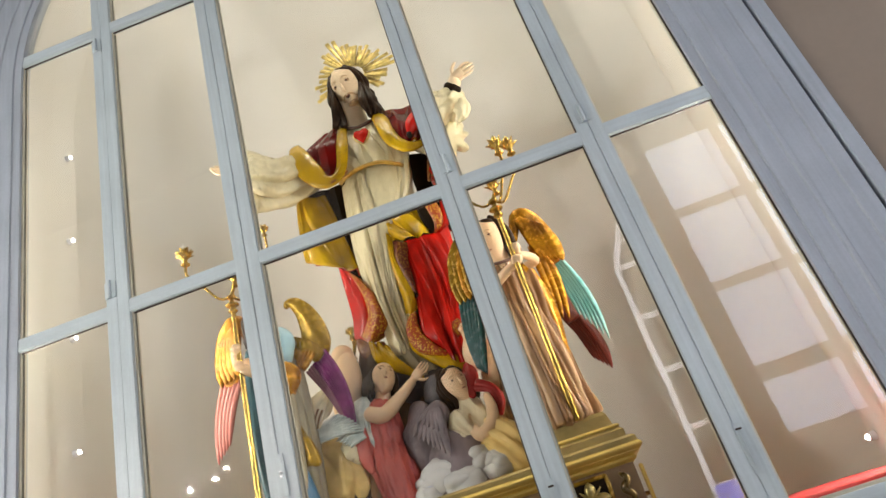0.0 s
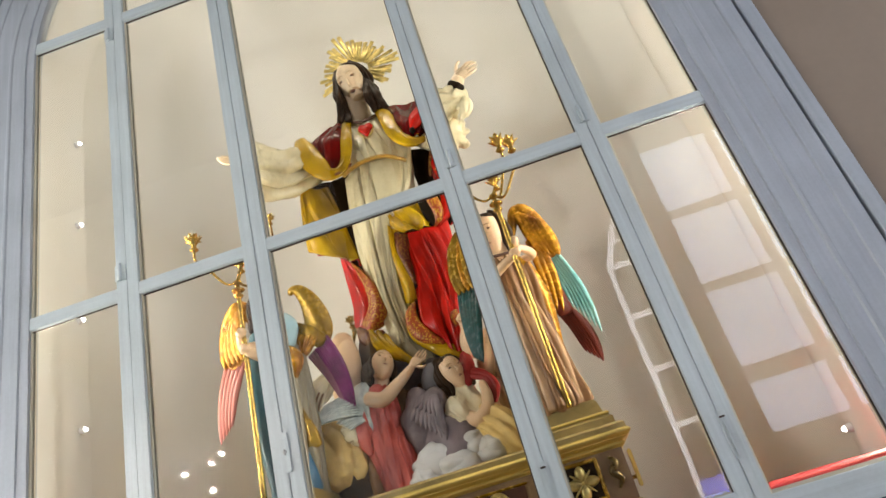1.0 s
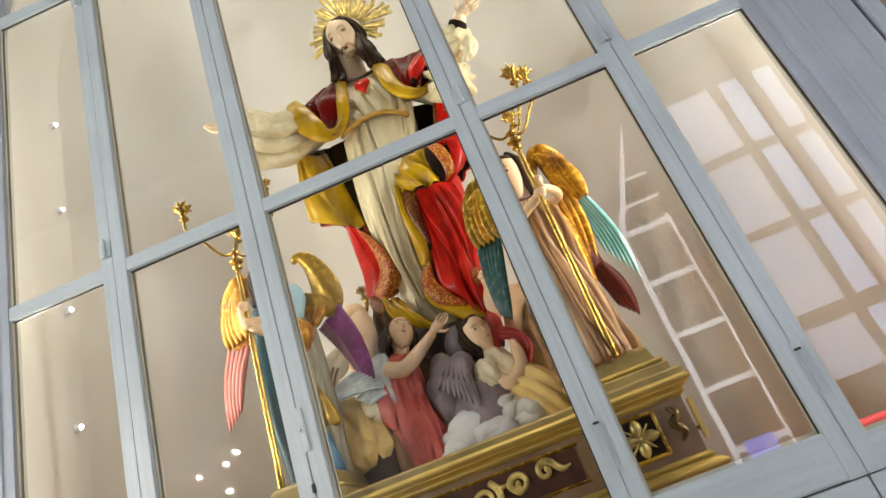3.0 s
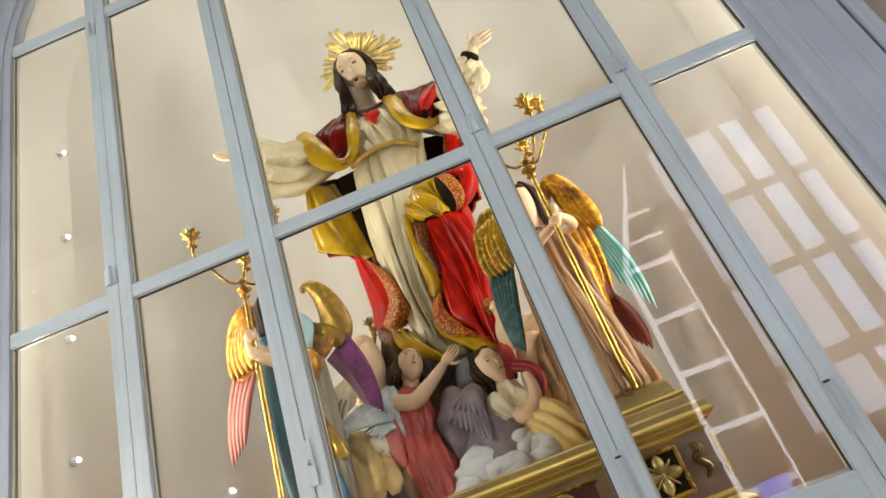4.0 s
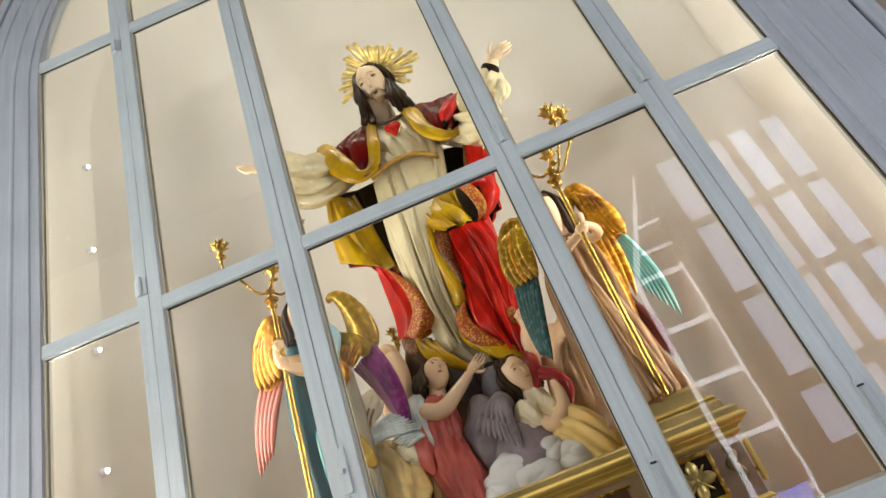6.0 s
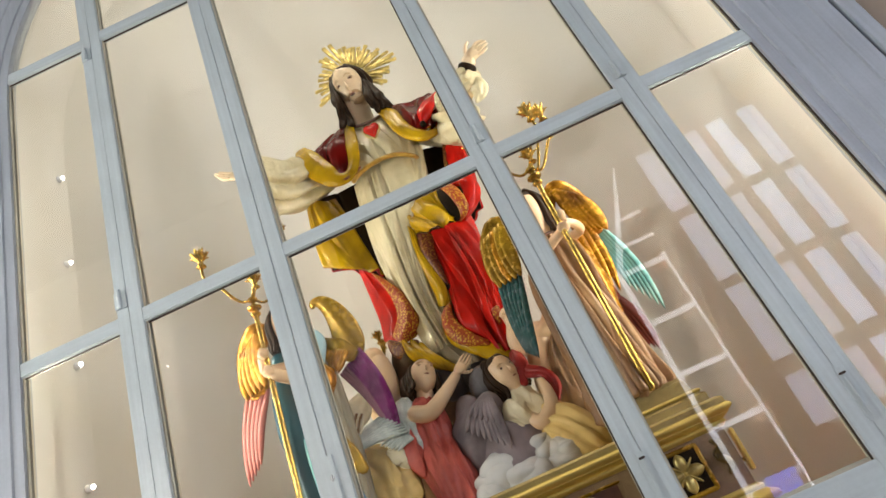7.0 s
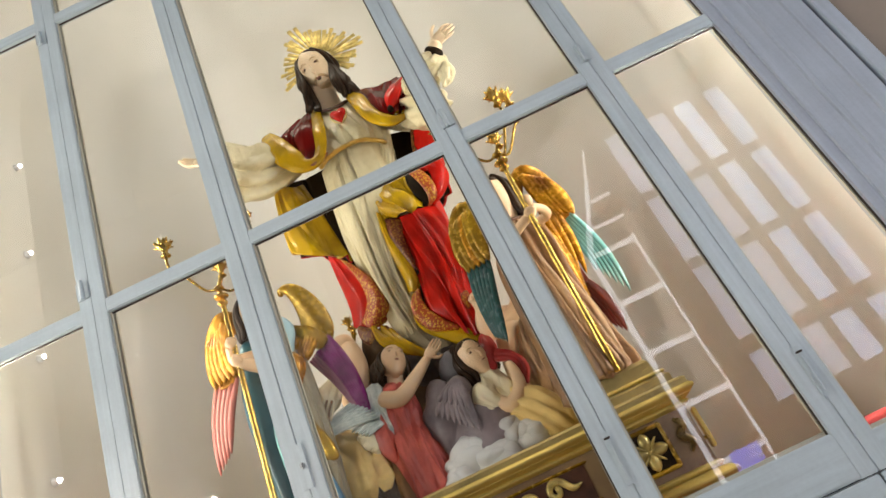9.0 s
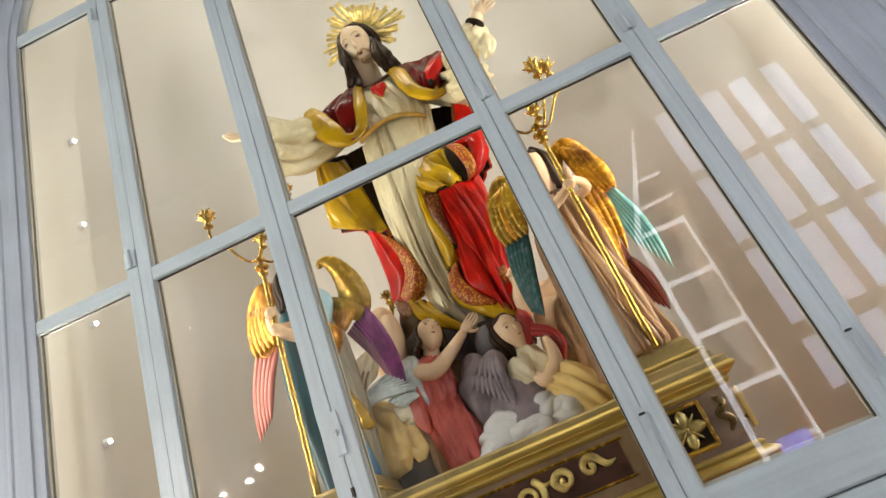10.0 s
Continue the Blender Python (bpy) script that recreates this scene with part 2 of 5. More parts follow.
M_CLOUD = material("painted_cloud", (0.62, 0.61, 0.58), 0.5, vary=0.14, scale=7, second=(0.48, 0.48, 0.47))
M_ROCK = material("brown_rock_paint", (0.085, 0.052, 0.026), 0.55, vary=0.4, scale=9, bump=0.6, depth=0.01, spec=0.2)
M_GREYD = material("grey_beige_drapery", (0.36, 0.31, 0.20), 0.42, vary=0.15, scale=6, drape=0.4)
M_STORM = material("dark_blue_grey_cloud", (0.12, 0.11, 0.12), 0.5, vary=0.35, scale=10, bump=0.4)
M_PED = material("brown_marbled_pedestal", (0.19, 0.125, 0.06), 0.32, vary=0.3, scale=7, coat=0.3, second=(0.14, 0.075, 0.045))
M_PEDDK = material("blackened_gilding", (0.10, 0.065, 0.015), 0.3, metal=0.5, vary=0.5, scale=40, second=(0.02, 0.012, 0.004))
M_PANEL = material("dark_red_brown_panel", (0.075, 0.028, 0.014), 0.35, vary=0.4, scale=12, coat=0.2)
M_PEDOL = material("olive_gold_plinth", (0.34, 0.25, 0.085), 0.38, metal=0.2, vary=0.25, scale=9, coat=0.2)
# unseen niche floor, reddened so its bounce browns and dims the lower walls
M_NICHEFLOOR = material("dark_red_unseen_floor", (0.22, 0.05, 0.03), 0.9, vary=0.2, scale=3, fine=80)
M_CLOTH = material("red_cloth", (0.38, 0.010, 0.014), 0.7, vary=0.15)


# ---- helpers ----
def part(name, bm, mat, parent=None, label="", smooth=False, crisp=False):
    me = bpy.data.meshes.new(name)
    bmesh.ops.recalc_face_normals(bm, faces=bm.faces)
    bm.to_mesh(me)
    bm.free()
    for m in mat if isinstance(mat, (list, tuple)) else [mat]:
        me.materials.append(m)
    if smooth:
        for p in me.polygons:
            p.use_smooth = True
    if crisp:
        me.set_sharp_from_angle(angle=radians(35))
    ob = new(name, me)
    if parent:
        ob.parent = parent
        ob.matrix_parent_inverse = parent.matrix_basis.inverted()
    if label:
        tagged(ob, label)
    return ob


def empty(name, at, label, category, group="", kind=""):
    ob = new(name)
    ob.matrix_basis = Matrix.Translation(at)
    return tagged(ob, label, category, group, kind)


def box(bm, x0, x1, y0, y1, z0, z1, bevel=0.0):
    r = bmesh.ops.create_cube(bm, size=1, matrix=Matrix.LocRotScale(((x0 + x1) / 2, (y0 + y1) / 2, (z0 + z1) / 2), None, (x1 - x0, y1 - y0, z1 - z0)))
    if bevel:
        edges = {e for v in r["verts"] for e in v.link_edges}
        bmesh.ops.bevel(bm, geom=list(edges), offset=bevel, segments=2, affect="EDGES")
    return bm


def boxed(name, dims, mat, parent=None, label="", bevel=0.0):
    return part(name, box(bmesh.new(), *dims, bevel), mat, parent, label)


def spline(pts, n):
    """n points along a smooth curve through pts."""
    pts = [Vector(p) for p in pts]
    ext = [pts[0] * 2 - pts[1], *pts, pts[-1] * 2 - pts[-2]]
    out = []
    for i in range(n):
        s = i / (n - 1) * (len(pts) - 1)
        k = min(int(s), len(pts) - 2)
        u = s - k
        a, b, c, d = ext[k:k + 4]
        out.append(0.5 * (2 * b + (c - a) * u + (2 * a - 5 * b + 4 * c - d) * u * u + (3 * b - a - 3 * c + d) * u ** 3))
    return out


class Sculpt:
    """One carved figure: a single mesh with several paints."""

    def __init__(self):
        self.bm, self.mats = bmesh.new(), []

    def slot(self, mat):
        if mat not in self.mats:
            self.mats.append(mat)
        return self.mats.index(mat)

    def grid(self, rows, mat, wrap=True, caps=True):
        k = self.slot(mat)
        vs = [[self.bm.verts.new(p) for p in row] for row in rows]
        n = len(vs[0])
        for a, b in zip(vs, vs[1:]):
            for i in range(n if wrap else n - 1):
                f = self.bm.faces.new((a[i], a[(i + 1) % n], b[(i + 1) % n], b[i]))
                f.material_index, f.smooth = k, True
        if caps and wrap:
            for row in (vs[0], vs[-1]):
                f = self.bm.faces.new(row)
                f.material_index, f.smooth = k, True

    def limb(self, pts, rad, mat, seg=16, steps=14, folds=0, amp=0.0, twist=0.0, ref=(0, 1, 0), rough=0.0, round_end=True):
        """A tapered tube along pts; rad: (across, deep) at each point; folds: pleats round it."""
        c = spline(pts, steps)
        r = spline([(*((q, q) if isinstance(q, (int, float)) else q), 0) for q in rad], steps)
        seed = sum(pts[0]) * 7
        seg = max(seg, folds * 7)
        rows = []
        for i, p in enumerate(c):
            t = (c[min(i + 1, steps - 1)] - c[max(i - 1, 0)]).normalized()
            deep = Vector(ref) - t * t.dot(Vector(ref))
            if deep.length < 0.05:
                deep = Vector((1, 0, 0)) - t * t.x
            deep.normalize()
            side = t.cross(deep)
            s = i / (steps - 1)
            row = []
            for j in range(seg):
                th = 2 * math.pi * j / seg
                f = 1
                if folds:
                    ph = folds * th + twist * s * 6.28 + seed + 1.3 * math.sin(2.6 * s + 2 * th + seed) + 0.5 * math.sin(5 * s - th)
                    rid = 1 - 2.2 * abs(noise.noise((math.cos(th) * folds * 0.32, math.sin(th) * folds * 0.32, s * 2.2 + seed)))
                    f += 0.55 * amp * (rid - 0.5) + amp * (2 * abs(math.sin(ph / 2)) ** 0.7 - 1.2) * (0.62 + 0.38 * math.sin(2 * th + seed + 2 * s)) * (0.55 + 0.45 * s)
                v = p + side * (max(r[i].x, 0.002) * f * math.cos(th)) + deep * (max(r[i].y, 0.002) * f * math.sin(th))
                if rough:
                    v += Vector(noise.noise_vector(v * 14)) * rough
                row.append(v)
            rows.append(row)
        if round_end:
            for end, nxt in ((0, 1), (-1, -2)):
                d = (c[end] - c[nxt]).normalized() * min(r[end].x, r[end].y) * 0.5
                mid = sum(rows[end], Vector()) / seg
                cap = [mid + (v - mid) * 0.62 + d for v in rows[end]]
                if end == 0:
                    rows.insert(0, cap)
                else:
                    rows.append(cap)
        self.grid(rows, mat)

    def ball(self, c, r, mat, turn=(0, 0, 0), seg=18, rough=0.0, freq=9):
        m = Matrix.Translation(c) @ pose(0, 0, 0, *turn)
        r = (r, r, r) if isinstance(r, (int, float)) else r
        rows = []
        n = max(12, seg // 2)
        for i in range(1, n):
            ph = math.pi * i / n
            row = []
            for j in range(seg):
                th = 2 * math.pi * j / seg
                v = m @ Vector((r[0] * math.sin(ph) * math.cos(th), r[1] * math.sin(ph) * math.sin(th), r[2] * math.cos(ph)))
                if rough:
                    v += Vector(noise.noise_vector(v * freq)) * rough
                row.append(v)
            rows.append(row)
        self.grid(rows, mat)

    def sheet(self, rows, mat, back=None, folds=0.0, amp=0.0, thick=0.014, nu=44, nv=30, phase=0.0, border=None, slant=0.8):
        """Cloth through rows of points, pleated across the rows, with a lining and a thickness. border: paint of the two rim strips."""
        cols = [spline(row, nu) for row in rows]
        g = [spline([c[i] for c in cols], nv) for i in range(nu)]
        front = []
        mid, far_v = g[nu // 2], g[nu // 2 + 1]
        sign = -1 if (mid[nv // 2 + 1] - mid[nv // 2]).cross(far_v[nv // 2] - mid[nv // 2]).y > 0 else 1
        for i in range(nu):
            row = []
            for j in range(nv):
                du = g[min(i + 1, nu - 1)][j] - g[max(i - 1, 0)][j]
                dv = g[i][min(j + 1, nv - 1)] - g[i][max(j - 1, 0)]
                nrm = dv.cross(du)
                nrm = nrm.normalized() * sign if nrm.length > 1e-9 else Vector((0, -1, 0))
                u, v = i / (nu - 1), j / (nv - 1)
                u += 0.10 * math.sin(5 * u + 1.7 * v + phase) + 0.03 * math.sin(13 * u + phase)
                deep = 0.65 + 0.6 * noise.noise((u * 3.1 + phase, v * 2.2, folds))
                w = amp * deep * (2 * abs(math.sin(3.14 * folds * u + phase + slant * v + 0.7 * math.sin(2.5 * v + 3 * u + phase))) ** 0.7 - 1 + 0.3 * math.sin(6.28 * folds * 1.3 * u + 2.0 * slant * v + phase)) * (0.3 + 0.7 * v)
                w += amp * 0.5 * (0.35 - 2.0 * abs(noise.noise((u * folds * 2.3 + 0.55 * slant * v, v * 1.4 + phase, 3.7)))) * min(1.0, 6 * v + 0.2)
                w *= min(1.0, 0.1 + 9 * min(i, nu - 1 - i) / nu)
                row.append((g[i][j] + nrm * w, nrm))
            front.append(row)
        a = [[p for p, _ in row] for row in front]
        b = [[p - n * thick for p, n in row] for row in front]
        self.grid(a, mat, wrap=False)
        self.grid(b, back or mat, wrap=False)
        rim = border or back or mat
        for p, q in ((a[0], b[0]), (a[-1], b[-1]), ([r[0] for r in a], [r[0] for r in b]), ([r[-1] for r in a], [r[-1] for r in b])):
            self.grid([p, q], rim, wrap=False)

    def feather(self, p0, p1, width, mat, bow=0.05, thick=0.009, out=(0, -1, 0)):
        p0, p1, out = Vector(p0), Vector(p1), Vector(out)
        d = p1 - p0
        side = d.cross(out).normalized()
        c = [p0 + d * s + side * bow * math.sin(math.pi * s) * d.length for s in (0, 0.25, 0.5, 0.75, 0.93, 1.0)]
        w = [0.55, 0.95, 1.0, 0.85, 0.45, 0.12]
        self.limb(c, [(width * k / 2, thick * (0.4 + 0.6 * k) / 2 + 0.002) for k in w], mat, seg=8, steps=9, ref=out)

    def fan(self, a0, a1, b0, b1, n, width, mats, bow=0.05, out=(0, -1, 0), step=0.004):
        """n feathers from the line a0-a1 to the line b0-b1, laid over one another."""
        a0, a1, b0, b1 = map(Vector, (a0, a1, b0, b1))
        for i in range(n):
            u = i / (n - 1)
            lift = Vector(out) * step * i
            self.feather(a0.lerp(a1, u) + lift, b0.lerp(b1, u) + lift, width, mats[i % len(mats)], bow, out=out)

    def palm(self, c, toward, spread, size, mat):
        """An open carved palm at c with its fingers."""
        c, d, s = Vector(c), Vector(toward).normalized(), Vector(spread).normalized()
        self.limb([c - d * size * 0.5, c, c + d * size * 0.45], [(size * 0.26, size * 0.2), (size * 0.42, size * 0.2), (size * 0.42, size * 0.15)], mat, seg=12, steps=7, ref=d.cross(s))
        for k in range(4):
            o = c + d * size * 0.4 + s * size * (0.3 - 0.2 * k)
            ln = size * (0.8, 0.95, 0.9, 0.7)[k]
            self.limb([o, o + d * ln * 0.5 + s * size * (0.08 - 0.05 * k), o + d * ln - d.cross(s) * size * 0.15], [size * 0.11, size * 0.1, size * 0.06], mat, seg=8, steps=6)
        o = c - d * size * 0.1 + s * size * 0.38
        self.limb([o, o + s * size * 0.35 + d * size * 0.25, o + s * size * 0.45 + d * size * 0.55], [size * 0.13, size * 0.12, size * 0.07], mat, seg=8, steps=6)

    def head(self, c, size, turn, skin, hair, beard=False, locks=10, fall=1.0, wide=1.0):
        """A plain carved head; size: its height; turn: degrees."""
        m = Matrix.Translation(c) @ pose(0, 0, 0, *turn)
        at = lambda x, y, z: m @ Vector((x * size * 0.80 * wide, y * size, z * size))  # noqa: E731
        self.limb([at(0, 0.02, -0.5), at(0, -0.03, -0.42), at(0, -0.02, -0.2), at(0, 0, 0.1), at(0, 0.02, 0.36), at(0, 0.04, 0.47)],
                  [(size * p * wide, size * q) for p, q in ((0.07, 0.12), (0.16, 0.24), (0.255, 0.35), (0.28, 0.40), (0.22, 0.33), (0.08, 0.14))],
                  skin, seg=22, steps=18, ref=m.to_3x3() @ Vector((0, 1, 0)))
        self.limb([at(0, -0.36, 0.10), at(0, -0.40, -0.04), at(0, -0.435, -0.12), at(0, -0.36, -0.16)], [size * 0.02, size * 0.03, size * 0.042, size * 0.02], skin, seg=10, steps=8)
        for e in (-1, 1):
            self.ball(at(e * 0.14, -0.345, 0.045), (size * 0.050, size * 0.030, size * 0.030), M_LINE, turn, seg=10)
            self.ball(at(e * 0.14, -0.345, 0.092), (size * 0.072, size * 0.032, size * 0.022), skin, turn, seg=10)
            self.limb([at(e * 0.05, -0.39, 0.12), at(e * 0.14, -0.385, 0.155), at(e * 0.23, -0.33, 0.125)], [size * 0.004, size * 0.010, size * 0.003], M_BROW, seg=6, steps=6)
        self.ball(at(0, 0.0, 0.35), (size * 0.25 * wide, size * 0.32, size * 0.16), hair, turn, rough=size * 0.03, freq=30)
        self.ball(at(0, -0.335, -0.265), (size * 0.06, size * 0.035, size * 0.02), M_LIP, turn, seg=10)
        if beard:
            self.ball(at(0, -0.175, -0.435), (size * 0.14, size * 0.165, size * 0.085), M_BROW, turn, rough=size * 0.012, freq=60)
            for e in (-1, 1):
                # brown balls put the eye sockets' shade into colour
                self.ball(at(e * 0.14, -0.325, 0.05), (size * 0.085, size * 0.03, size * 0.06), M_BROW, turn, seg=12)
                self.limb([at(e * 0.03, -0.35, -0.225), at(e * 0.12, -0.31, -0.26), at(e * 0.18, -0.23, -0.34)], [size * 0.018, size * 0.03, size * 0.02], M_BROW, seg=10, steps=10, rough=size * 0.008)
                self.limb([at(e * 0.05, -0.26, -0.46), at(e * 0.19, -0.17, -0.36), at(e * 0.29, 0.0, -0.16)], [size * 0.05, size * 0.045, size * 0.02], M_BROW, seg=10, steps=10, rough=size * 0.01)
            self.ball(at(0, -0.345, -0.30), (size * 0.055, size * 0.03, size * 0.02), M_LINE, turn, seg=10)
        # hair: cap and locks
        self.ball(at(0, 0.12, 0.14), (size * 0.305 * wide, size * 0.36, size * 0.385), hair, turn, rough=size * 0.04, freq=26)
        for k in range(locks):
            u = k / (locks - 1)
            a = math.radians(-22 + 224 * u)
            x, y = 0.36 * math.cos(a), 0.08 + 0.34 * math.sin(a)
            wob = 0.05 * math.sin(k * 2.3)
            self.limb([at(x * 0.5, y * 0.5 - 0.02, 0.5), at(x * 1.02, y * 0.95, 0.25), at(x * 1.08 + wob, y * 1.05, -0.1 * fall), at(x * 1.05 - wob, y * 1.1, -0.45 * fall), at(x * 1.12 + wob, y * 1.1, -0.75 * fall)],
                      [size * 0.045, size * 0.065, size * 0.075, size * 0.08, size * 0.045], hair, seg=9, steps=14, rough=size * 0.03)

    def done(self, name, label, category, group=""):
        me = bpy.data.meshes.new(name)
        bmesh.ops.recalc_face_normals(self.bm, faces=self.bm.faces)
        self.bm.to_mesh(me)
        self.bm.free()
        for m in self.mats:
            me.materials.append(m)
        return tagged(new(name, me), label, category, group)


# ---- structure: wall, arch, niche ----
def arch(o=0.0, n=28, foot=1.36):
    """Outline of the arched opening, o wider: foot, spring, half circle, foot."""
    r = HALF + o
    pts = [(CX - r, foot), (CX - r, SPRING)]
    pts += [(CX - r * math.cos(math.pi * k / n), SPRING + r * math.sin(math.pi * k / n)) for k in range(1, n)]
    return pts + [(CX + r, SPRING), (CX + r, foot)]


def sweep(profile, foot=1.36, n=40):
    """A moulding of (outward, y) points run along the arch."""
    bm = bmesh.new()
    rings = [[bm.verts.new((x, y, z)) for x, z in arch(o, n, foot)] for o, y in profile]
    for a, b in zip(rings, rings[1:]):
        for i in range(len(a) - 1):
            bm.faces.new((a[i], a[i + 1], b[i + 1], b[i]))
    return bm


def wall_around():
    bm = bmesh.new()
    box(bm, -7.0, CX - HALF - 0.30, -0.01, 0.35, 0, 7.4)
    box(bm, CX + HALF + 0.30, 6.0, -0.01, 0.35, 0, 7.4)
    box(bm, CX - HALF - 0.30, CX + HALF + 0.30, -0.005, 0.35, 0, 1.0)
    pts = arch(0.30)[1:-1]
    for (x0, z0), (x1, z1) in zip(pts, pts[1:]):
        lo = [bm.verts.new(p) for p in ((x0, -0.01, z0), (x1, -0.01, z1), (x1, 0.35, z1), (x0, 0.35, z0))]
        hi = [bm.verts.new(p) for p in ((x0, -0.01, 7.4), (x1, -0.01, 7.4), (x1, 0.35, 7.4), (x0, 0.35, 7.4))]
        bm.faces.new(lo)
        bm.faces.new(hi)
        for i in range(4):
            j = (i + 1) % 4
            bm.faces.new((lo[i], lo[j], hi[j], hi[i]))
    return bm


tagged(part("wall_north", wall_around(), M_WALL), "taupe plastered hall wall with an arched opening", "wall", kind="structure")
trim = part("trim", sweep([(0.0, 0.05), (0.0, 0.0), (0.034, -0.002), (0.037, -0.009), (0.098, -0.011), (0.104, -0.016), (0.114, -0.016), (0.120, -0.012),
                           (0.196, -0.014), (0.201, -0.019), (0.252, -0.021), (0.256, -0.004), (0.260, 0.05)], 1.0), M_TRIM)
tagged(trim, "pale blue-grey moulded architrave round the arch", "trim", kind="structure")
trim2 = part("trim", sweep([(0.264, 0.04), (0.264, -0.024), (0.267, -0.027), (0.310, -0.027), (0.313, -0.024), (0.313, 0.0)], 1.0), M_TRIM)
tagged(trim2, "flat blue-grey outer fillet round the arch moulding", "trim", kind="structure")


def niche():
    bm = bmesh.new()
    R, y0, D, floor = 1.46, 0.40, 1.10, 1.45
    rows = []
    n = 40
    for k in range(n + 1):
        th = math.pi * k / n
        base = (-math.cos(th), math.sin(th))
        col = [(base, z) for z in (floor, 2.2, 3.0, SPRING)]
        row = [bm.verts.new((CX + R * base[0], y0 + D * base[1], z)) for _, z in col]
        for q in range(1, 11):
            ph = math.pi / 2 * q / 11
            row.append(bm.verts.new((CX + R * base[0] * math.cos(ph), y0 + D * base[1] * math.cos(ph), SPRING + R * math.sin(ph))))
        rows.append(row)
    for a, b in zip(rows, rows[1:]):
        for i in range(len(a) - 1):
            bm.faces.new((a[i], a[i + 1], b[i + 1], b[i]))
    top = bm.verts.new((CX, y0, SPRING + R))
    for a, b in zip(rows, rows[1:]):
        bm.faces.new((a[-1], top, b[-1]))
    # straight jambs and vault between the glass and the apse
    fr = [bm.verts.new((x, 0.05, z)) for x, z in arch(0.05, 40, floor)]
    bk = [bm.verts.new((x, y0, z)) for x, z in arch(0.05, 40, floor)]
    rim = [bm.verts.new((x, y0, z)) for x, z in arch(0.14, 40, floor)]
    for i in range(len(fr) - 1):
        bm.faces.new((fr[i], fr[i + 1], bk[i + 1], bk[i]))
        bm.faces.new((bk[i], bk[i + 1], rim[i + 1], rim[i]))
    bmesh.ops.remove_doubles(bm, verts=bm.verts, dist=0.002)
    return bm


tagged(part("wall_niche", niche(), M_NICHE, smooth=True, crisp=True), "cream plastered apse niche behind the glass", "wall", kind="structure")
# floor colour is chosen for its bounce; the floor itself is out of view
tagged(boxed("floor_niche", (-1.93, 1.07, 0.05, 1.6, 1.39, 1.45), M_NICHEFLOOR), "niche floor, out of view, dark red to dim the lower walls", "floor", kind="structure")

# hall shell added behind the camera; ceiling and far wall darkened against glass haze
tagged(boxed("floor", (-7, 6, -5.5, 0.0, -0.1, 0.0), M_FLOOR), "worn brown stone hall floor", "floor", kind="structure")
tagged(boxed("ceiling", (-7, 6, -5.5, 0.35, 7.4, 7.5), M_CEIL), "unseen hall ceiling, darkened to keep haze off the glass", "ceiling", kind="structure")
tagged(boxed("wall_west", (-7.2, -7.0, -5.5, 0.35, 0, 7.4), M_WALL), "taupe plastered side wall", "wall", kind="structure")
tagged(boxed("wall_east", (6.0, 6.2, -5.5, 0.35, 0, 7.4), M_WALL), "taupe plastered side wall", "wall", kind="structure")
# added reflector piece for the left panes
tagged(boxed("wall_south_west", (-7, -1.7, -5.5, -5.09, 0, 7.4), M_PALE), "pale far wall part, added to whiten the left panes", "wall", kind="structure")
tagged(boxed("wall_south", (-1.7, 6, -5.5, -5.1, 0, 7.4), M_BACKWALL), "far wall of the hall, darkened to keep haze off the glass", "wall", kind="structure")

# ---- glazed front ----
COLS = [(CX - HALF, -1.383), (-1.290, -0.870), (-0.774, -0.085), (0.0, 0.435), (0.524, CX + HALF)]
RAILS = [(2.700, 2.756), (4.136, 4.198)]
window = empty("window_1", (CX, 0, 1.36), "tall arched glazed front with blue-grey painted wooden leaves", "window", kind="structure")


def crown(x, o=0.0):
    d = (HALF + o) ** 2 - (x - CX) ** 2
    return SPRING + math.sqrt(max(d, 0.0))


def pane_mesh(x0, x1, z0, z1, y0, y1, arched):
    """A thin plate; arched: its top follows the arch."""
    bm = bmesh.new()
    top = [(x0 + (x1 - x0) * k / 12, crown(x0 + (x1 - x0) * k / 12)) for k in range(13)] if arched else [(x0, z1), (x1, z1)]
    ring = [(x0, z0), *top, (x1, z0)]
    a = [bm.verts.new((x, y0, z)) for x, z in ring]
    b = [bm.verts.new((x, y1, z)) for x, z in ring]
    bm.faces.new(a)
    bm.faces.new(b)
    for i in range(len(a)):
        j = (i + 1) % len(a)
        bm.faces.new((a[i], a[j], b[j], b[i]))
    return bm


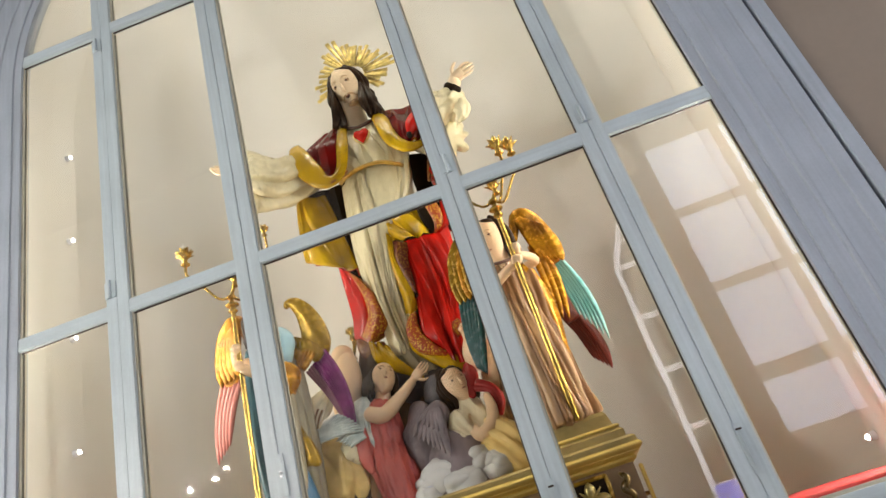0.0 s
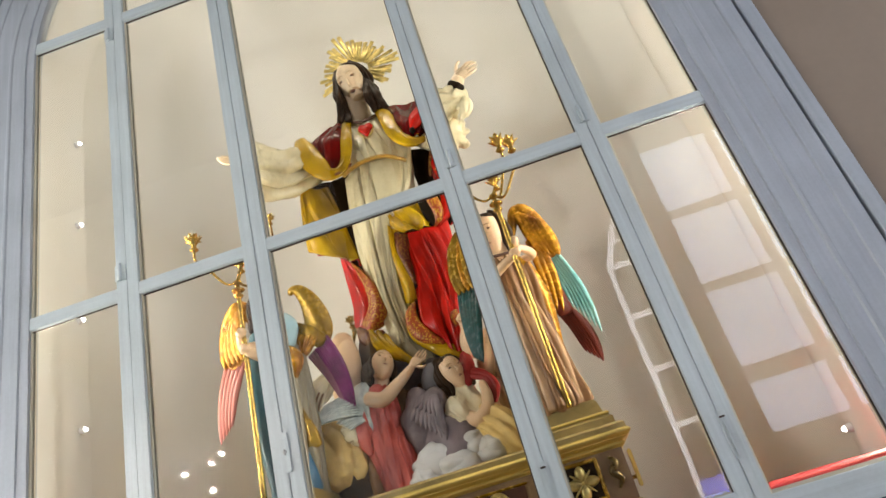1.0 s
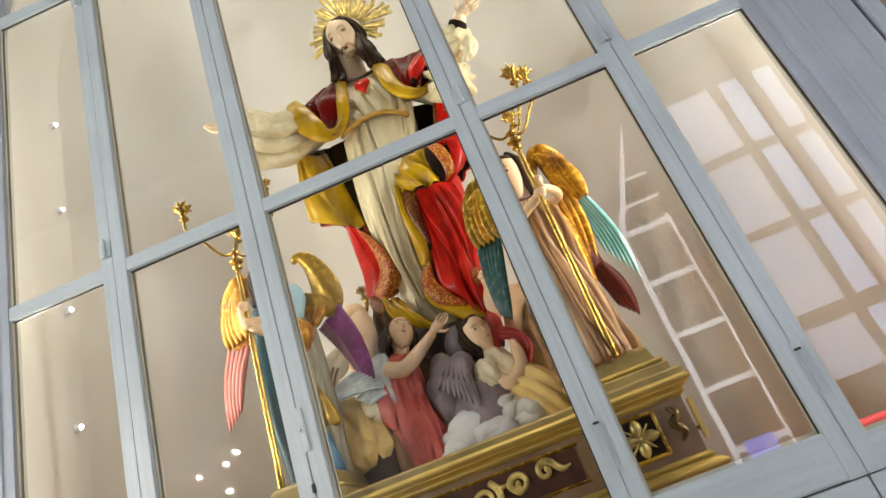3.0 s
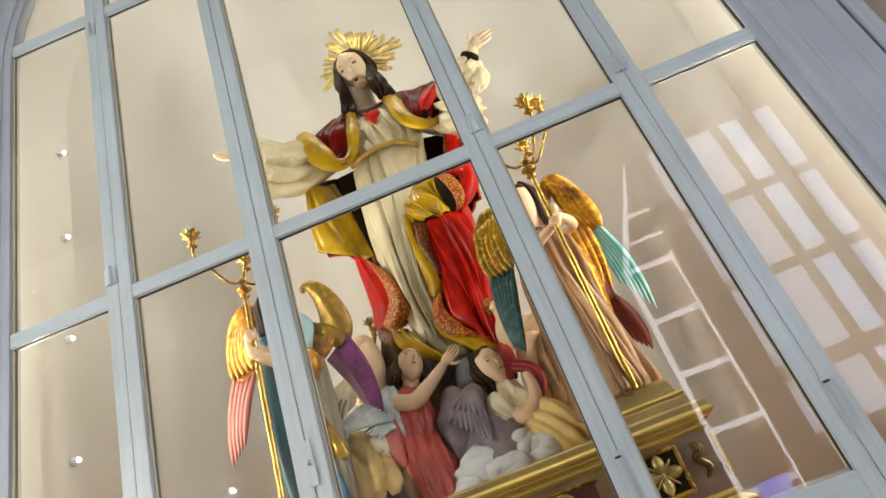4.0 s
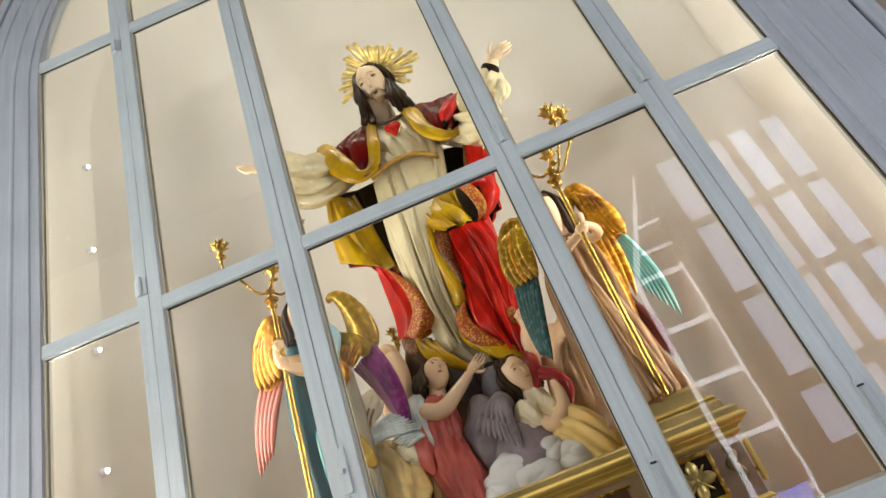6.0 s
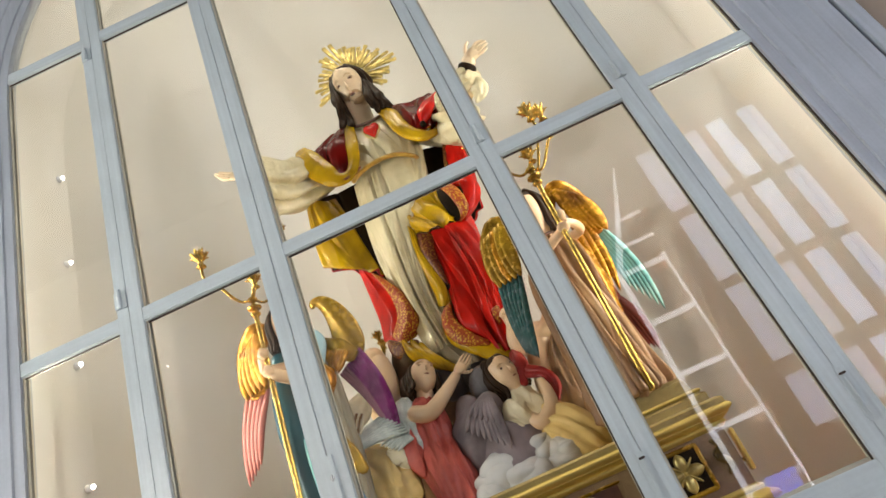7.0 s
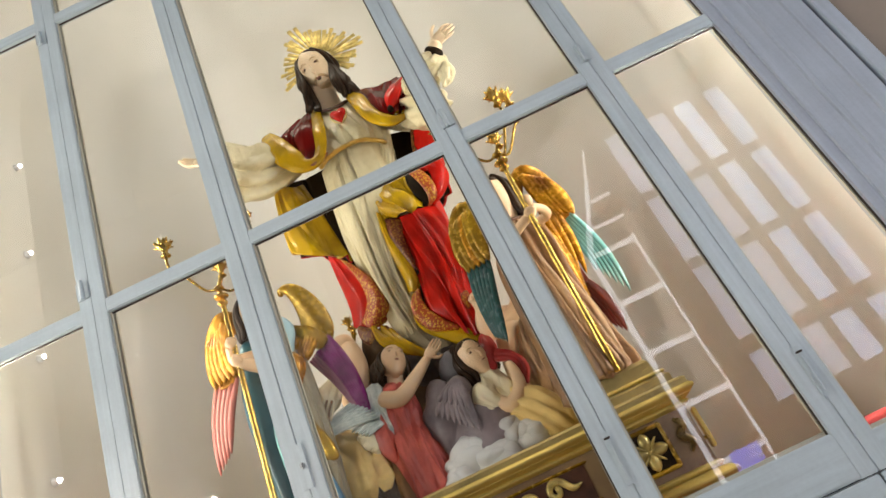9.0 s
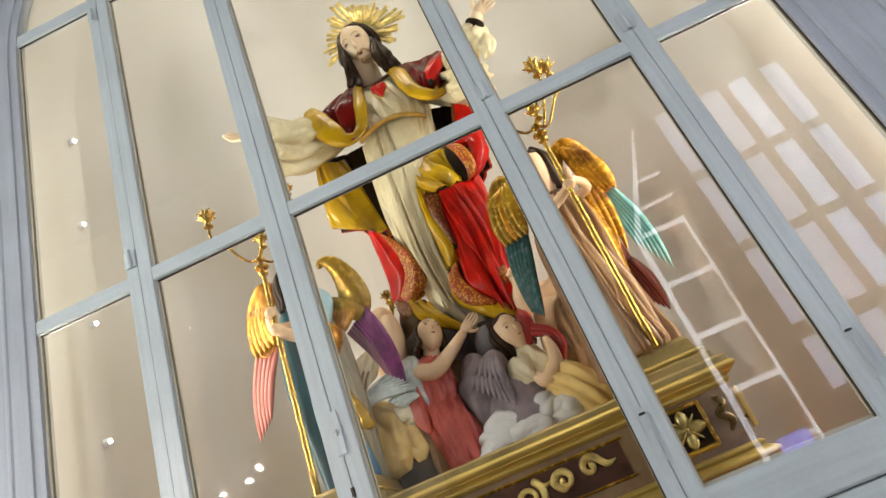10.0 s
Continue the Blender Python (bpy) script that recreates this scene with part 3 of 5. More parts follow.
def leaf(k):
    x0, x1 = COLS[k]
    left = x0 - (0.0 if k == 0 else (COLS[k][0] - COLS[k - 1][1]) / 2 - 0.0004)
    right = x1 + (0.0 if k == 4 else (COLS[k + 1][0] - COLS[k][1]) / 2 - 0.0004)
    sill = 1.485 if k < 4 else 1.455
    bm = bmesh.new()
    y0, y1 = (0.0, 0.032) if k % 2 else (0.0015, 0.033)
    if k > 0:
        box(bm, left, x0, y0, y1, 1.37, crown(left, -0.004) + 0.01, 0.0022)
    if k < 4:
        box(bm, x1, right, y0, y1, 1.37, crown(right, -0.004) + 0.01, 0.0022)
    uprights = len(bm.faces)
    for z0, z1 in RAILS:
        box(bm, x0 - 0.004, x1 + 0.004, y0 + 0.002, y1 - 0.002, z0, z1, 0.004)
    box(bm, x0 - 0.004, x1 + 0.004, y0 + 0.002, y1 - 0.002, 1.372, sill, 0.004)
    for f in list(bm.faces)[uprights:]:
        f.material_index = 1
    ob = part("door_leaf", bm, [M_FRAME, M_FRAMEH], window)
    for n, (z0, z1) in enumerate(((sill, RAILS[0][0]), (RAILS[0][1], RAILS[1][0]), (RAILS[1][1], 0))):
        part("pane", pane_mesh(x0, x1, z0, z1, 0.020, 0.024, n == 2), M_GLASS, ob, "clear reflecting glass")
        lo, hi = (crown(x0) - 0.02, crown(x1) - 0.02) if n == 2 else (z1, z1)
        edges = [d for d in ((x0, x0 + 0.010, z0, lo), (x1 - 0.004, x1, z0, hi), (x0 + 0.010, x1 - 0.004, z0, z0 + 0.010)) if d[3] > d[2] + 0.005]
        bd = bmesh.new()
        for d in edges:
            box(bd, d[0], d[1], 0.026, 0.034, d[2], d[3])
        part("glazing_bead", bd, M_BEAD, ob, "bead with the niche's warm light as its cream colour")
        # cream strip stands for the stile's inner edge lit from the niche
        if lo > z0 + 0.02:
            boxed("lit_edge_strip", (x0, x0 + 0.006, 0.012, 0.0195, z0, lo), M_LITEDGE, ob, "narrow cream strip for the stile's lit inner edge")
        # putty and the shadow line of the right and top edges, as dark strips
        pt = bmesh.new()
        if hi > z0 + 0.02:
            box(pt, x1 - 0.004, x1, 0.014, 0.0195, z0, hi)
        if n < 2:
            box(pt, x0 + 0.006, x1 - 0.004, 0.014, 0.0195, z1 - 0.004, z1)
        if len(pt.faces):
            part("putty_shade_line", pt, M_DARKEDGE, ob, "dark putty and shadow line along the glass edge")
    return ob


def hinge(x, z, owner):
    bm = bmesh.new()
    bmesh.ops.create_cone(bm, cap_ends=True, segments=12, radius1=0.007, radius2=0.007, depth=0.075, matrix=pose(x, -0.008, z))
    for d in (-0.014, 0.014):
        bmesh.ops.create_cone(bm, cap_ends=True, segments=12, radius1=0.0082, radius2=0.0082, depth=0.004, matrix=pose(x, -0.008, z + d))
    box(bm, x - 0.022, x + 0.022, -0.003, 0.004, z - 0.034, z + 0.034, 0.001)
    part("hinge", bm, M_FRAME, owner, "painted butt hinge", smooth=False)


def bolt(x, z, owner):
    bm = bmesh.new()
    box(bm, x - 0.014, x + 0.014, -0.004, 0.002, z - 0.07, z + 0.07, 0.002)
    box(bm, x - 0.0045, x + 0.0045, -0.009, -0.004, z - 0.055, z + 0.045, 0.002)
    part("bolt_plate", bm, M_FRAME, owner, "painted surface bolt")
    part("bolt_knob", box(bmesh.new(), x - 0.010, x + 0.006, -0.014, -0.004, z + 0.050, z + 0.055, 0.001), M_DARKEDGE, owner, "dark worn bolt knob")


leaves = [leaf(k) for k in range(5)]
for x, z, k in ((-1.362, 2.815, 0), (-1.362, 4.075, 0), (-0.028, 2.815, 3), (0.472, 2.815, 3), (-0.028, 4.075, 3), (0.472, 4.075, 3)):
    hinge(x, z, leaves[k])
for x, z, k in ((-0.047, 1.640, 2), (0.487, 1.630, 4)):
    bolt(x, z, leaves[k])
latch = bmesh.new()
box(latch, -0.838, -0.804, -0.005, 0.002, 1.90, 2.03, 0.003)
part("latch_plate", latch, M_FRAME, leaves[1], "painted latch plate")
part("latch_knob", box(bmesh.new(), -0.826, -0.814, -0.016, -0.005, 1.955, 1.975, 0.004), M_STEEL, leaves[1], "small worn steel knob")
part("keyhole", box(bmesh.new(), -0.832, -0.818, -0.002, 0.004, 1.785, 1.815, 0.003), M_DARKEDGE, leaves[1], "black keyhole")


def lower_panel(x0, x1):
    bm = bmesh.new()
    box(bm, x0 + 0.002, x1 - 0.002, 0.004, 0.045, 1.0, 1.366, 0.003)
    m = 0.06
    for d in ((x0 + m, x1 - m, 1.31, 1.325), (x0 + m, x1 - m, 1.06, 1.075), (x0 + m, x0 + m + 0.015, 1.075, 1.31), (x1 - m - 0.015, x1 - m, 1.075, 1.31)):
        box(bm, d[0], d[1], -0.010, 0.005, d[2], d[3], 0.004)
    box(bm, x0 + m + 0.04, x1 - m - 0.04, -0.004, 0.006, 1.10, 1.285, 0.004)
    part("lower_panel", bm, M_FRAMEH, window, "blue-grey raised panel under the glass")


EDGE = [CX - HALF, -1.3365, -0.822, -0.0425, 0.4795, CX + HALF]
for a, b in zip(EDGE, EDGE[1:]):
    lower_panel(a, b)

# small jamb spots; the right row, hidden by the frame, is added
for z in (1.57, 1.89, 2.38, 2.87, 3.36, 3.84):
    for sgn, x, y in ((-1, 0.937, 0.36),) if z == 1.57 else ((1, -1.797, 0.34), (-1, 0.937, 0.075)):
        spot = empty("spot_lamp", (x, y, z), "small white niche spot lamp on the jamb, lit", "lamp", "niche spot lamps")
        bm = bmesh.new()
        bmesh.ops.create_cone(bm, cap_ends=True, segments=16, radius1=0.016, radius2=0.012, depth=0.02, matrix=pose(x + sgn * 0.010, y, z, 0, 90 * sgn, 0))
        part("housing", bm, M_WHITE, spot)
        bm = bmesh.new()
        bmesh.ops.create_uvsphere(bm, u_segments=12, v_segments=8, radius=0.008, matrix=pose(x + sgn * 0.022, y, z))
        part("lens", bm, M_LED, spot, "glowing warm white lens", smooth=True)

# ---- far wall of the hall: brown window with daylit curtained panes ----
far = empty("window_2", (2.8, -4.96, 1.5), "brown wooden window with daylit white curtained panes", "window", kind="structure")
XS = [(2.05, 2.83), (2.94, 3.17), (3.33, 3.55)]
ZS = [(1.88, 2.39), (2.56, 3.40), (3.51, 4.33), (4.44, 5.28)]
bm = bmesh.new()
for x0, x1 in ((1.90, 2.05), (2.83, 2.94), (3.17, 3.33), (3.55, 3.67)):
    box(bm, x0, x1, -5.01, -4.95, 1.70, 5.43, 0.008)
for z0, z1 in ((1.70, 1.88), (2.39, 2.56), (3.40, 3.51), (4.33, 4.44), (5.28, 5.43)):
    box(bm, 1.905, 3.665, -5.008, -4.955, z0, z1, 0.008)
part("window_frame", bm, M_BROWN, far)
for k, (x0, x1) in enumerate(XS):
    for z0, z1 in ZS:
        boxed("pane", (x0 - 0.01, x1 + 0.01, -5.0, -4.985, z0 - 0.01, z1 + 0.01), M_PANE if k else M_CURTAIN, far)
tagged(boxed("wall_recess", (1.55, 5.9, -5.09, -5.02, 1.0, 5.7), M_BROWN), "brown panelled window surround on the far wall", "wall", kind="structure")

# white barred frame near the far wall; emission stands in for light falling on it
stand = empty("barred_frame", (1.47, -4.96, 0), "tall white cross-barred frame near the far wall, glow in place of light on it", "lamp")
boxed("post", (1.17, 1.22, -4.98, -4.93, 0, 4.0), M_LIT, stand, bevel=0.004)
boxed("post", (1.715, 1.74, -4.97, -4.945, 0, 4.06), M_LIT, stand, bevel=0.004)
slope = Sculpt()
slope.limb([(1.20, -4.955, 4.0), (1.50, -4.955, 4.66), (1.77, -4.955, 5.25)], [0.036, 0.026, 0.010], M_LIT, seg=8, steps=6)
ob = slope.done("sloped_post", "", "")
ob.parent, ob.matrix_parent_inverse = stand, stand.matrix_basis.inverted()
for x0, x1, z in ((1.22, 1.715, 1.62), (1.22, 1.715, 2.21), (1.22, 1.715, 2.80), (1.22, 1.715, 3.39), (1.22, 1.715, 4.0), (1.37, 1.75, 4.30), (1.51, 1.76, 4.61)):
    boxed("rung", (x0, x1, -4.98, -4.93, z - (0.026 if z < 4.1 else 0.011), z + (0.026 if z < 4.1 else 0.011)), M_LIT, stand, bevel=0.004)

# hanging lamps of the hall, mirrored in the glass
for x, y, z in (*GLOBES, (-4.0, -4.86, 5.3)):
    pend = empty("pendant_lamp", (x, y, 7.4), "small glowing glass hall lamp on a thin cord", "lamp", "hall lamps")
    bm = bmesh.new()
    bmesh.ops.create_uvsphere(bm, u_segments=12, v_segments=8, radius=0.014, matrix=pose(x, y, z))
    part("globe", bm, M_TUBE, pend, smooth=True)
    bm = bmesh.new()
    bmesh.ops.create_cone(bm, cap_ends=True, segments=8, radius1=0.004, radius2=0.004, depth=7.4 - z - 0.03, matrix=pose(x, y, (7.4 + z + 0.03) / 2))
    part("cord", bm, M_STEEL, pend)


# ---- pedestal ----
def ringed(levels, x0, x1, y0, y1):
    """A block whose sides step in and out: levels of (z, outward)."""
    bm = bmesh.new()
    rows = []
    for z, o in levels:
        rows.append([bm.verts.new(p) for p in ((x0 - o, y0 - o, z), (x1 + o, y0 - o, z), (x1 + o, y1 + o, z), (x0 - o, y1 + o, z))])
    for a, b in zip(rows, rows[1:]):
        for i in range(4):
            bm.faces.new((a[i], a[(i + 1) % 4], b[(i + 1) % 4], b[i]))
    bm.faces.new(rows[0])
    bm.faces.new(rows[-1])
    return bm


def torus_step(z0, z1, o0, o1, n=6):
    """Levels of a rounded moulding between two heights."""
    return [(z0 + (z1 - z0) * k / n, o0 + (o1 - o0) * k / n + 0.5 * (z1 - z0) * math.sin(math.pi * k / n)) for k in range(n + 1)]


ped = empty("pedestal", (CX, 0.6, 1.45), "brown and gilded carved wooden processional pedestal on the niche floor", "pedestal")
L, RX, FY, BY = -1.06, 0.20, 0.150, 1.15
part("plinth", ringed([(1.45, 0.035), (1.485, 0.035), (1.492, 0.03)], L, RX, FY, BY), M_PED, ped)
part("lower_moulding", ringed(torus_step(1.492, 1.525, 0.026, 0.014) + [(1.526, 0.010)] + torus_step(1.527, 1.545, 0.006, 0.002), L, RX, FY, BY), M_GOLD, ped, "gilded lower moulding")
part("body", ringed([(1.545, 0.0), (1.700, 0.0)], L, RX, FY, BY), M_PED, ped, "dark brown marbled body")
part("upper_moulding", ringed([(1.700, 0.004)] + torus_step(1.702, 1.716, 0.006, 0.010) + [(1.720, 0.014), (1.726, 0.030)] + torus_step(1.728, 1.750, 0.030, 0.036) + [(1.752, 0.036)], L, RX, FY, BY), M_GOLD, ped, "gilded upper moulding")
part("top_slab", ringed([(1.752, 0.034), (1.766, 0.034), (1.770, 0.030), (1.775, 0.02)], L, RX, FY, BY), M_PEDOL, ped, "olive gold top slab")
for x0, x1 in ((-0.06, 0.20), (-1.06, -0.80)):
    part("corner_step", ringed([(1.775, 0.012), (1.800, 0.012), (1.806, 0.004), (1.810, -0.002)], x0, x1, FY + 0.02, FY + 0.50), M_PEDOL, ped, "olive gold stepped corner block")
    part("corner_rim", ringed(torus_step(1.810, 1.822, 0.002, -0.004), x0, x1, FY + 0.02, FY + 0.50), M_GOLD, ped, "gilded rim")
    part("corner_cap", ringed([(1.822, -0.012), (1.860, -0.020), (1.872, -0.028)], x0, x1, FY + 0.02, FY + 0.50), M_PEDOL, ped, "olive gold cap")
    s = Sculpt()
    cx, cz, fy = (x0 + x1) / 2 - 0.02, 1.628, FY - 0.001
    if x0 < -0.5:
        cx = (x0 + x1) / 2 + 0.02
    for a, b in (((-1, -1), (1, -1)), ((1, -1), (1, 1)), ((1, 1), (-1, 1)), ((-1, 1), (-1, -1))):
        s.limb([(cx + a[0] * 0.058, fy, cz + a[1] * 0.058), (cx + b[0] * 0.058, fy, cz + b[1] * 0.058)], [0.007, 0.007], M_OLIVE, seg=8, steps=4)
    s.sheet([[(cx - 0.055, fy - 0.003, cz + 0.055), (cx + 0.055, fy - 0.003, cz + 0.055)], [(cx - 0.055, fy - 0.003, cz - 0.055), (cx + 0.055, fy - 0.003, cz - 0.055)]], M_SHADE, thick=0.002, nu=4, nv=4)
    for k in range(8):
        a = math.radians(45 * k + 45)
        d = Vector((math.cos(a), 0, math.sin(a)))
        s.feather(Vector((cx, fy - 0.004, cz)) + d * 0.006, Vector((cx, fy - 0.006, cz)) + d * (0.052 if k % 2 else 0.046), 0.034 if k % 2 else 0.008, M_RAY, bow=0.0, thick=0.020)
    s.ball((cx, fy - 0.006, cz), (0.010, 0.008, 0.010), M_GOLD, seg=10)
    ob = s.done("rosette_panel", "", "")
    ob.parent, ob.matrix_parent_inverse = ped, ped.matrix_basis.inverted()
    tagged(ob, "carved gilded rosette in a square frame")


def spiral(cx, cz, r, turn, start, n=26):
    return [(cx + r * (1 - 0.85 * k / n) * math.cos(start + turn * k / n), FY - 0.008, cz + r * (1 - 0.85 * k / n) * math.sin(start + turn * k / n)) for k in range(n + 1)]


for cx, cz, r, turn, start in ((-0.62, 1.632, 0.048, 10, 2.2), (-0.405, 1.622, 0.046, -10, 1.0), (-0.30, 1.632, 0.030, -7, 3.1), (-0.222, 1.640, 0.028, 7, 0.4), (-0.735, 1.628, 0.030, -7, 0.2), (-0.54, 1.63, 0.022, 6, 1.5)):
    s = Sculpt()
    p = spiral(cx, cz, r, turn, start)
    s.limb(p, [0.011, 0.010, 0.008, 0.007, 0.010], M_RAY, seg=8, steps=40)
    s.limb([p[0], Vector(p[0]) + Vector((0.02, 0, -0.02)), Vector(p[0]) + Vector((0.045, 0.004, -0.016))], [0.010, 0.009, 0.003], M_RAY, seg=8, steps=8)
    ob = s.done("scroll_ornament", "", "")
    ob.parent, ob.matrix_parent_inverse = ped, ped.matrix_basis.inverted()
    tagged(ob, "gilded carved acanthus scroll")
boxed("frieze_panel", (-0.775, -0.125, FY - 0.003, FY + 0.01, 1.583, 1.674), M_PANEL, ped, "dark red-brown recessed frieze panel")
part("panel_frame", ringed([(1.575, 0.0), (1.578, 0.006), (1.582, 0.0)], -0.78, -0.12, FY - 0.004, FY + 0.01), M_OLIVE, ped)
part("panel_frame", ringed([(1.675, 0.0), (1.679, 0.006), (1.683, 0.0)], -0.78, -0.12, FY - 0.004, FY + 0.01), M_OLIVE, ped)
s = Sculpt()
s.limb([(0.150, 0.142, 1.680), (0.166, 0.138, 1.66), (0.148, 0.138, 1.635), (0.168, 0.138, 1.61), (0.156, 0.142, 1.585)], [0.006, 0.011, 0.013, 0.011, 0.005], M_PEDDK, seg=8, steps=14, rough=0.005)
ob = s.done("side_scroll", "", "")
ob.parent, ob.matrix_parent_inverse = ped, ped.matrix_basis.inverted()
tagged(ob, "dark gilded side scroll")
boxed("side_handle", (0.214, 0.226, 0.165, 0.195, 1.575, 1.690), M_GOLD, ped, "bright gilded side handle", 0.003)
boxed("handle_bracket", (0.196, 0.215, 0.172, 0.188, 1.60, 1.612), M_OLIVE, ped, "dark gilded bracket")
cloth = Sculpt()
cloth.sheet([[(0.50, 0.10, 1.452), (0.70, 0.10, 1.452), (0.92, 0.10, 1.452)], [(0.50, 0.12, 1.466), (0.70, 0.12, 1.469), (0.92, 0.12, 1.467)], [(0.50, 0.40, 1.466), (0.70, 0.4, 1.469), (0.92, 0.40, 1.467)], [(0.50, 0.42, 1.452), (0.7, 0.42, 1.452), (0.92, 0.42, 1.452)]], M_CLOTH, folds=2, amp=0.002)
cloth.done("red_cloth", "folded red cloth lying on the niche floor", "cloth")


# ---- figures ----
def christ():
    s = Sculpt()
    # tunic: body inside, pleated chest, long pleated skirt
    s.limb([(-0.42, 0.74, 3.66), (-0.40, 0.73, 3.55), (-0.385, 0.73, 3.34)], [(0.10, 0.08), (0.19, 0.10), (0.16, 0.10)], M_CREAM, seg=40, steps=16)
    s.limb([(-0.385, 0.72, 3.35), (-0.41, 0.73, 3.2), (-0.44, 0.73, 2.9), (-0.44, 0.72, 2.6), (-0.42, 0.71, 2.36)], [(0.155, 0.11), (0.15, 0.12), (0.125, 0.12), (0.10, 0.10), (0.12, 0.10)], M_CREAM, seg=40, steps=24, folds=9, amp=0.15)
    s.sheet([[(-0.484, 0.670, 3.675), (-0.433, 0.625, 3.629), (-0.379, 0.610, 3.602), (-0.306, 0.660, 3.640)], [(-0.492, 0.620, 3.554), (-0.428, 0.570, 3.501), (-0.361, 0.555, 3.466), (-0.271, 0.610, 3.491)], [(-0.515, 0.610, 3.449), (-0.441, 0.555, 3.404), (-0.351, 0.540, 3.372), (-0.247, 0.600, 3.392)], [(-0.538, 0.610, 3.341), (-0.455, 0.560, 3.327), (-0.354, 0.545, 3.314), (-0.242, 0.620, 3.309)]], M_CREAM, folds=4.6, amp=0.017, slant=-1.6, nu=110, nv=60, phase=0.6)
    s.sheet([[(-0.575, 0.68, 3.345), (-0.48, 0.59, 3.335), (-0.36, 0.575, 3.355), (-0.205, 0.63, 3.365)], [(-0.585, 0.67, 3.15), (-0.50, 0.585, 3.14), (-0.39, 0.565, 3.14), (-0.25, 0.60, 3.16)], [(-0.590, 0.67, 2.92), (-0.51, 0.585, 2.92), (-0.44, 0.575, 2.92), (-0.36, 0.60, 2.94)], [(-0.565, 0.67, 2.65), (-0.51, 0.585, 2.64), (-0.46, 0.575, 2.64), (-0.40, 0.60, 2.66)], [(-0.525, 0.66, 2.42), (-0.48, 0.59, 2.40), (-0.43, 0.58, 2.39), (-0.36, 0.60, 2.38)]], M_CREAM, folds=6.5, amp=0.024, slant=0.25, nu=150, nv=50)
    s.limb([(-0.472, 0.630, 3.634), (-0.397, 0.585, 3.579), (-0.324, 0.630, 3.625)], [0.008] * 3, M_LINE, seg=8, steps=12)
    s.limb([(-0.557, 0.600, 3.315), (-0.507, 0.550, 3.304), (-0.428, 0.535, 3.312), (-0.336, 0.530, 3.300), (-0.264, 0.560, 3.276), (-0.247, 0.630, 3.301)], [0.010] * 6, M_BELT, seg=12, steps=40, folds=2, amp=0.25, twist=10)
    # neck and head with rays
    s.limb([(-0.43, 0.72, 3.60), (-0.425, 0.68, 3.72), (-0.42, 0.67, 3.84)], [0.080, 0.066, 0.064], M_SKIN, steps=8)
    s.head((-0.402, 0.635, 3.870), 0.232, (20, -6, -14), M_SKIN, M_HAIR, True, 10, 0.6, 1.14)
    for a, b, c, d in (((-0.479, 0.620, 3.979), (-0.493, 0.610, 3.845), (-0.490, 0.600, 3.732), (-0.507, 0.585, 3.622)), ((-0.477, 0.660, 3.990), (-0.485, 0.630, 3.807), (-0.472, 0.620, 3.706), (-0.471, 0.600, 3.622)), ((-0.342, 0.620, 3.896), (-0.336, 0.600, 3.768), (-0.329, 0.580, 3.669), (-0.327, 0.575, 3.611)), ((-0.337, 0.660, 3.914), (-0.314, 0.630, 3.766), (-0.284, 0.600, 3.670), (-0.260, 0.580, 3.616)), ((-0.339, 0.630, 3.940), (-0.319, 0.620, 3.803), (-0.293, 0.600, 3.700), (-0.293, 0.580, 3.623))):
        s.limb([a, b, c, d], [0.014, 0.022, 0.022, 0.012], M_HAIR, seg=24, steps=26, folds=4, amp=0.4, twist=1.4, rough=0.012)
    hub = Vector((-0.373, 0.730, 4.036))
    turn = (-48, -33, -16, -2, 6, 16, 26, 39, 55, 75, 88, 99, 106, 118, 128, 151, 175, 203)
    reach = (0.16, 0.16, 0.17, 0.205, 0.215, 0.195, 0.17, 0.16, 0.165, 0.175, 0.195, 0.235, 0.26, 0.235, 0.19, 0.165, 0.175, 0.205)
    for k in range(36):
        deg = -48 + 250 * k / 35
        a = math.radians(deg)
        ln = 1.12 * float(np.interp(deg, turn, reach)) + 0.018 * math.sin(k * 2.4)
        d = Vector((math.cos(a), 0.05 * math.sin(k * 1.7), math.sin(a)))
        s.limb([hub + d * 0.06, hub + d * ln * 0.6, hub + d * ln], [(0.005, 0.003), (0.009, 0.005), (0.0125, 0.004)], M_RAY, seg=8, steps=4, round_end=False)
    # heart with flame and thorns
    heart = Vector((-0.386, 0.535, 3.490))
    for e in (-1, 1):
        s.ball(heart + Vector((e * 0.016, 0.0, 0.006)), (0.022, 0.018, 0.022), M_RED, seg=16)
    s.limb([heart + Vector((0, 0.0, 0.002)), heart + Vector((0, -0.008, -0.027)), heart + Vector((0, -0.008, -0.052))], [(0.034, 0.018), (0.021, 0.016), (0.003, 0.006)], M_RED, seg=12, steps=6)
    for e in (-1, 1):
        s.limb([heart + Vector((e * 0.040, 0.004, 0.012)), heart + Vector((e * 0.030, -0.002, -0.028)), heart + Vector((0, -0.008, -0.062))], [0.004, 0.005, 0.003], M_RAY, seg=6, steps=8)
    # right arm, wide cream sleeve
    s.limb([(-0.62, 0.74, 3.54), (-0.73, 0.66, 3.475), (-0.83, 0.55, 3.41), (-0.93, 0.42, 3.385)], [(0.06, 0.07), (0.085, 0.09), (0.115, 0.11), (0.125, 0.09)], M_CREAM, seg=90, steps=40, folds=8, amp=0.36, twist=0.45, ref=(0, 1, 0.2))
    s.limb([(-0.89, 0.46, 3.40), (-0.955, 0.40, 3.42)], [0.036, 0.032], M_SKIN, steps=5)
    s.palm((-0.985, 0.38, 3.435), (-1, -0.2, 0.35), (0.25, 0.5, 0.8), 0.076, M_SKIN)
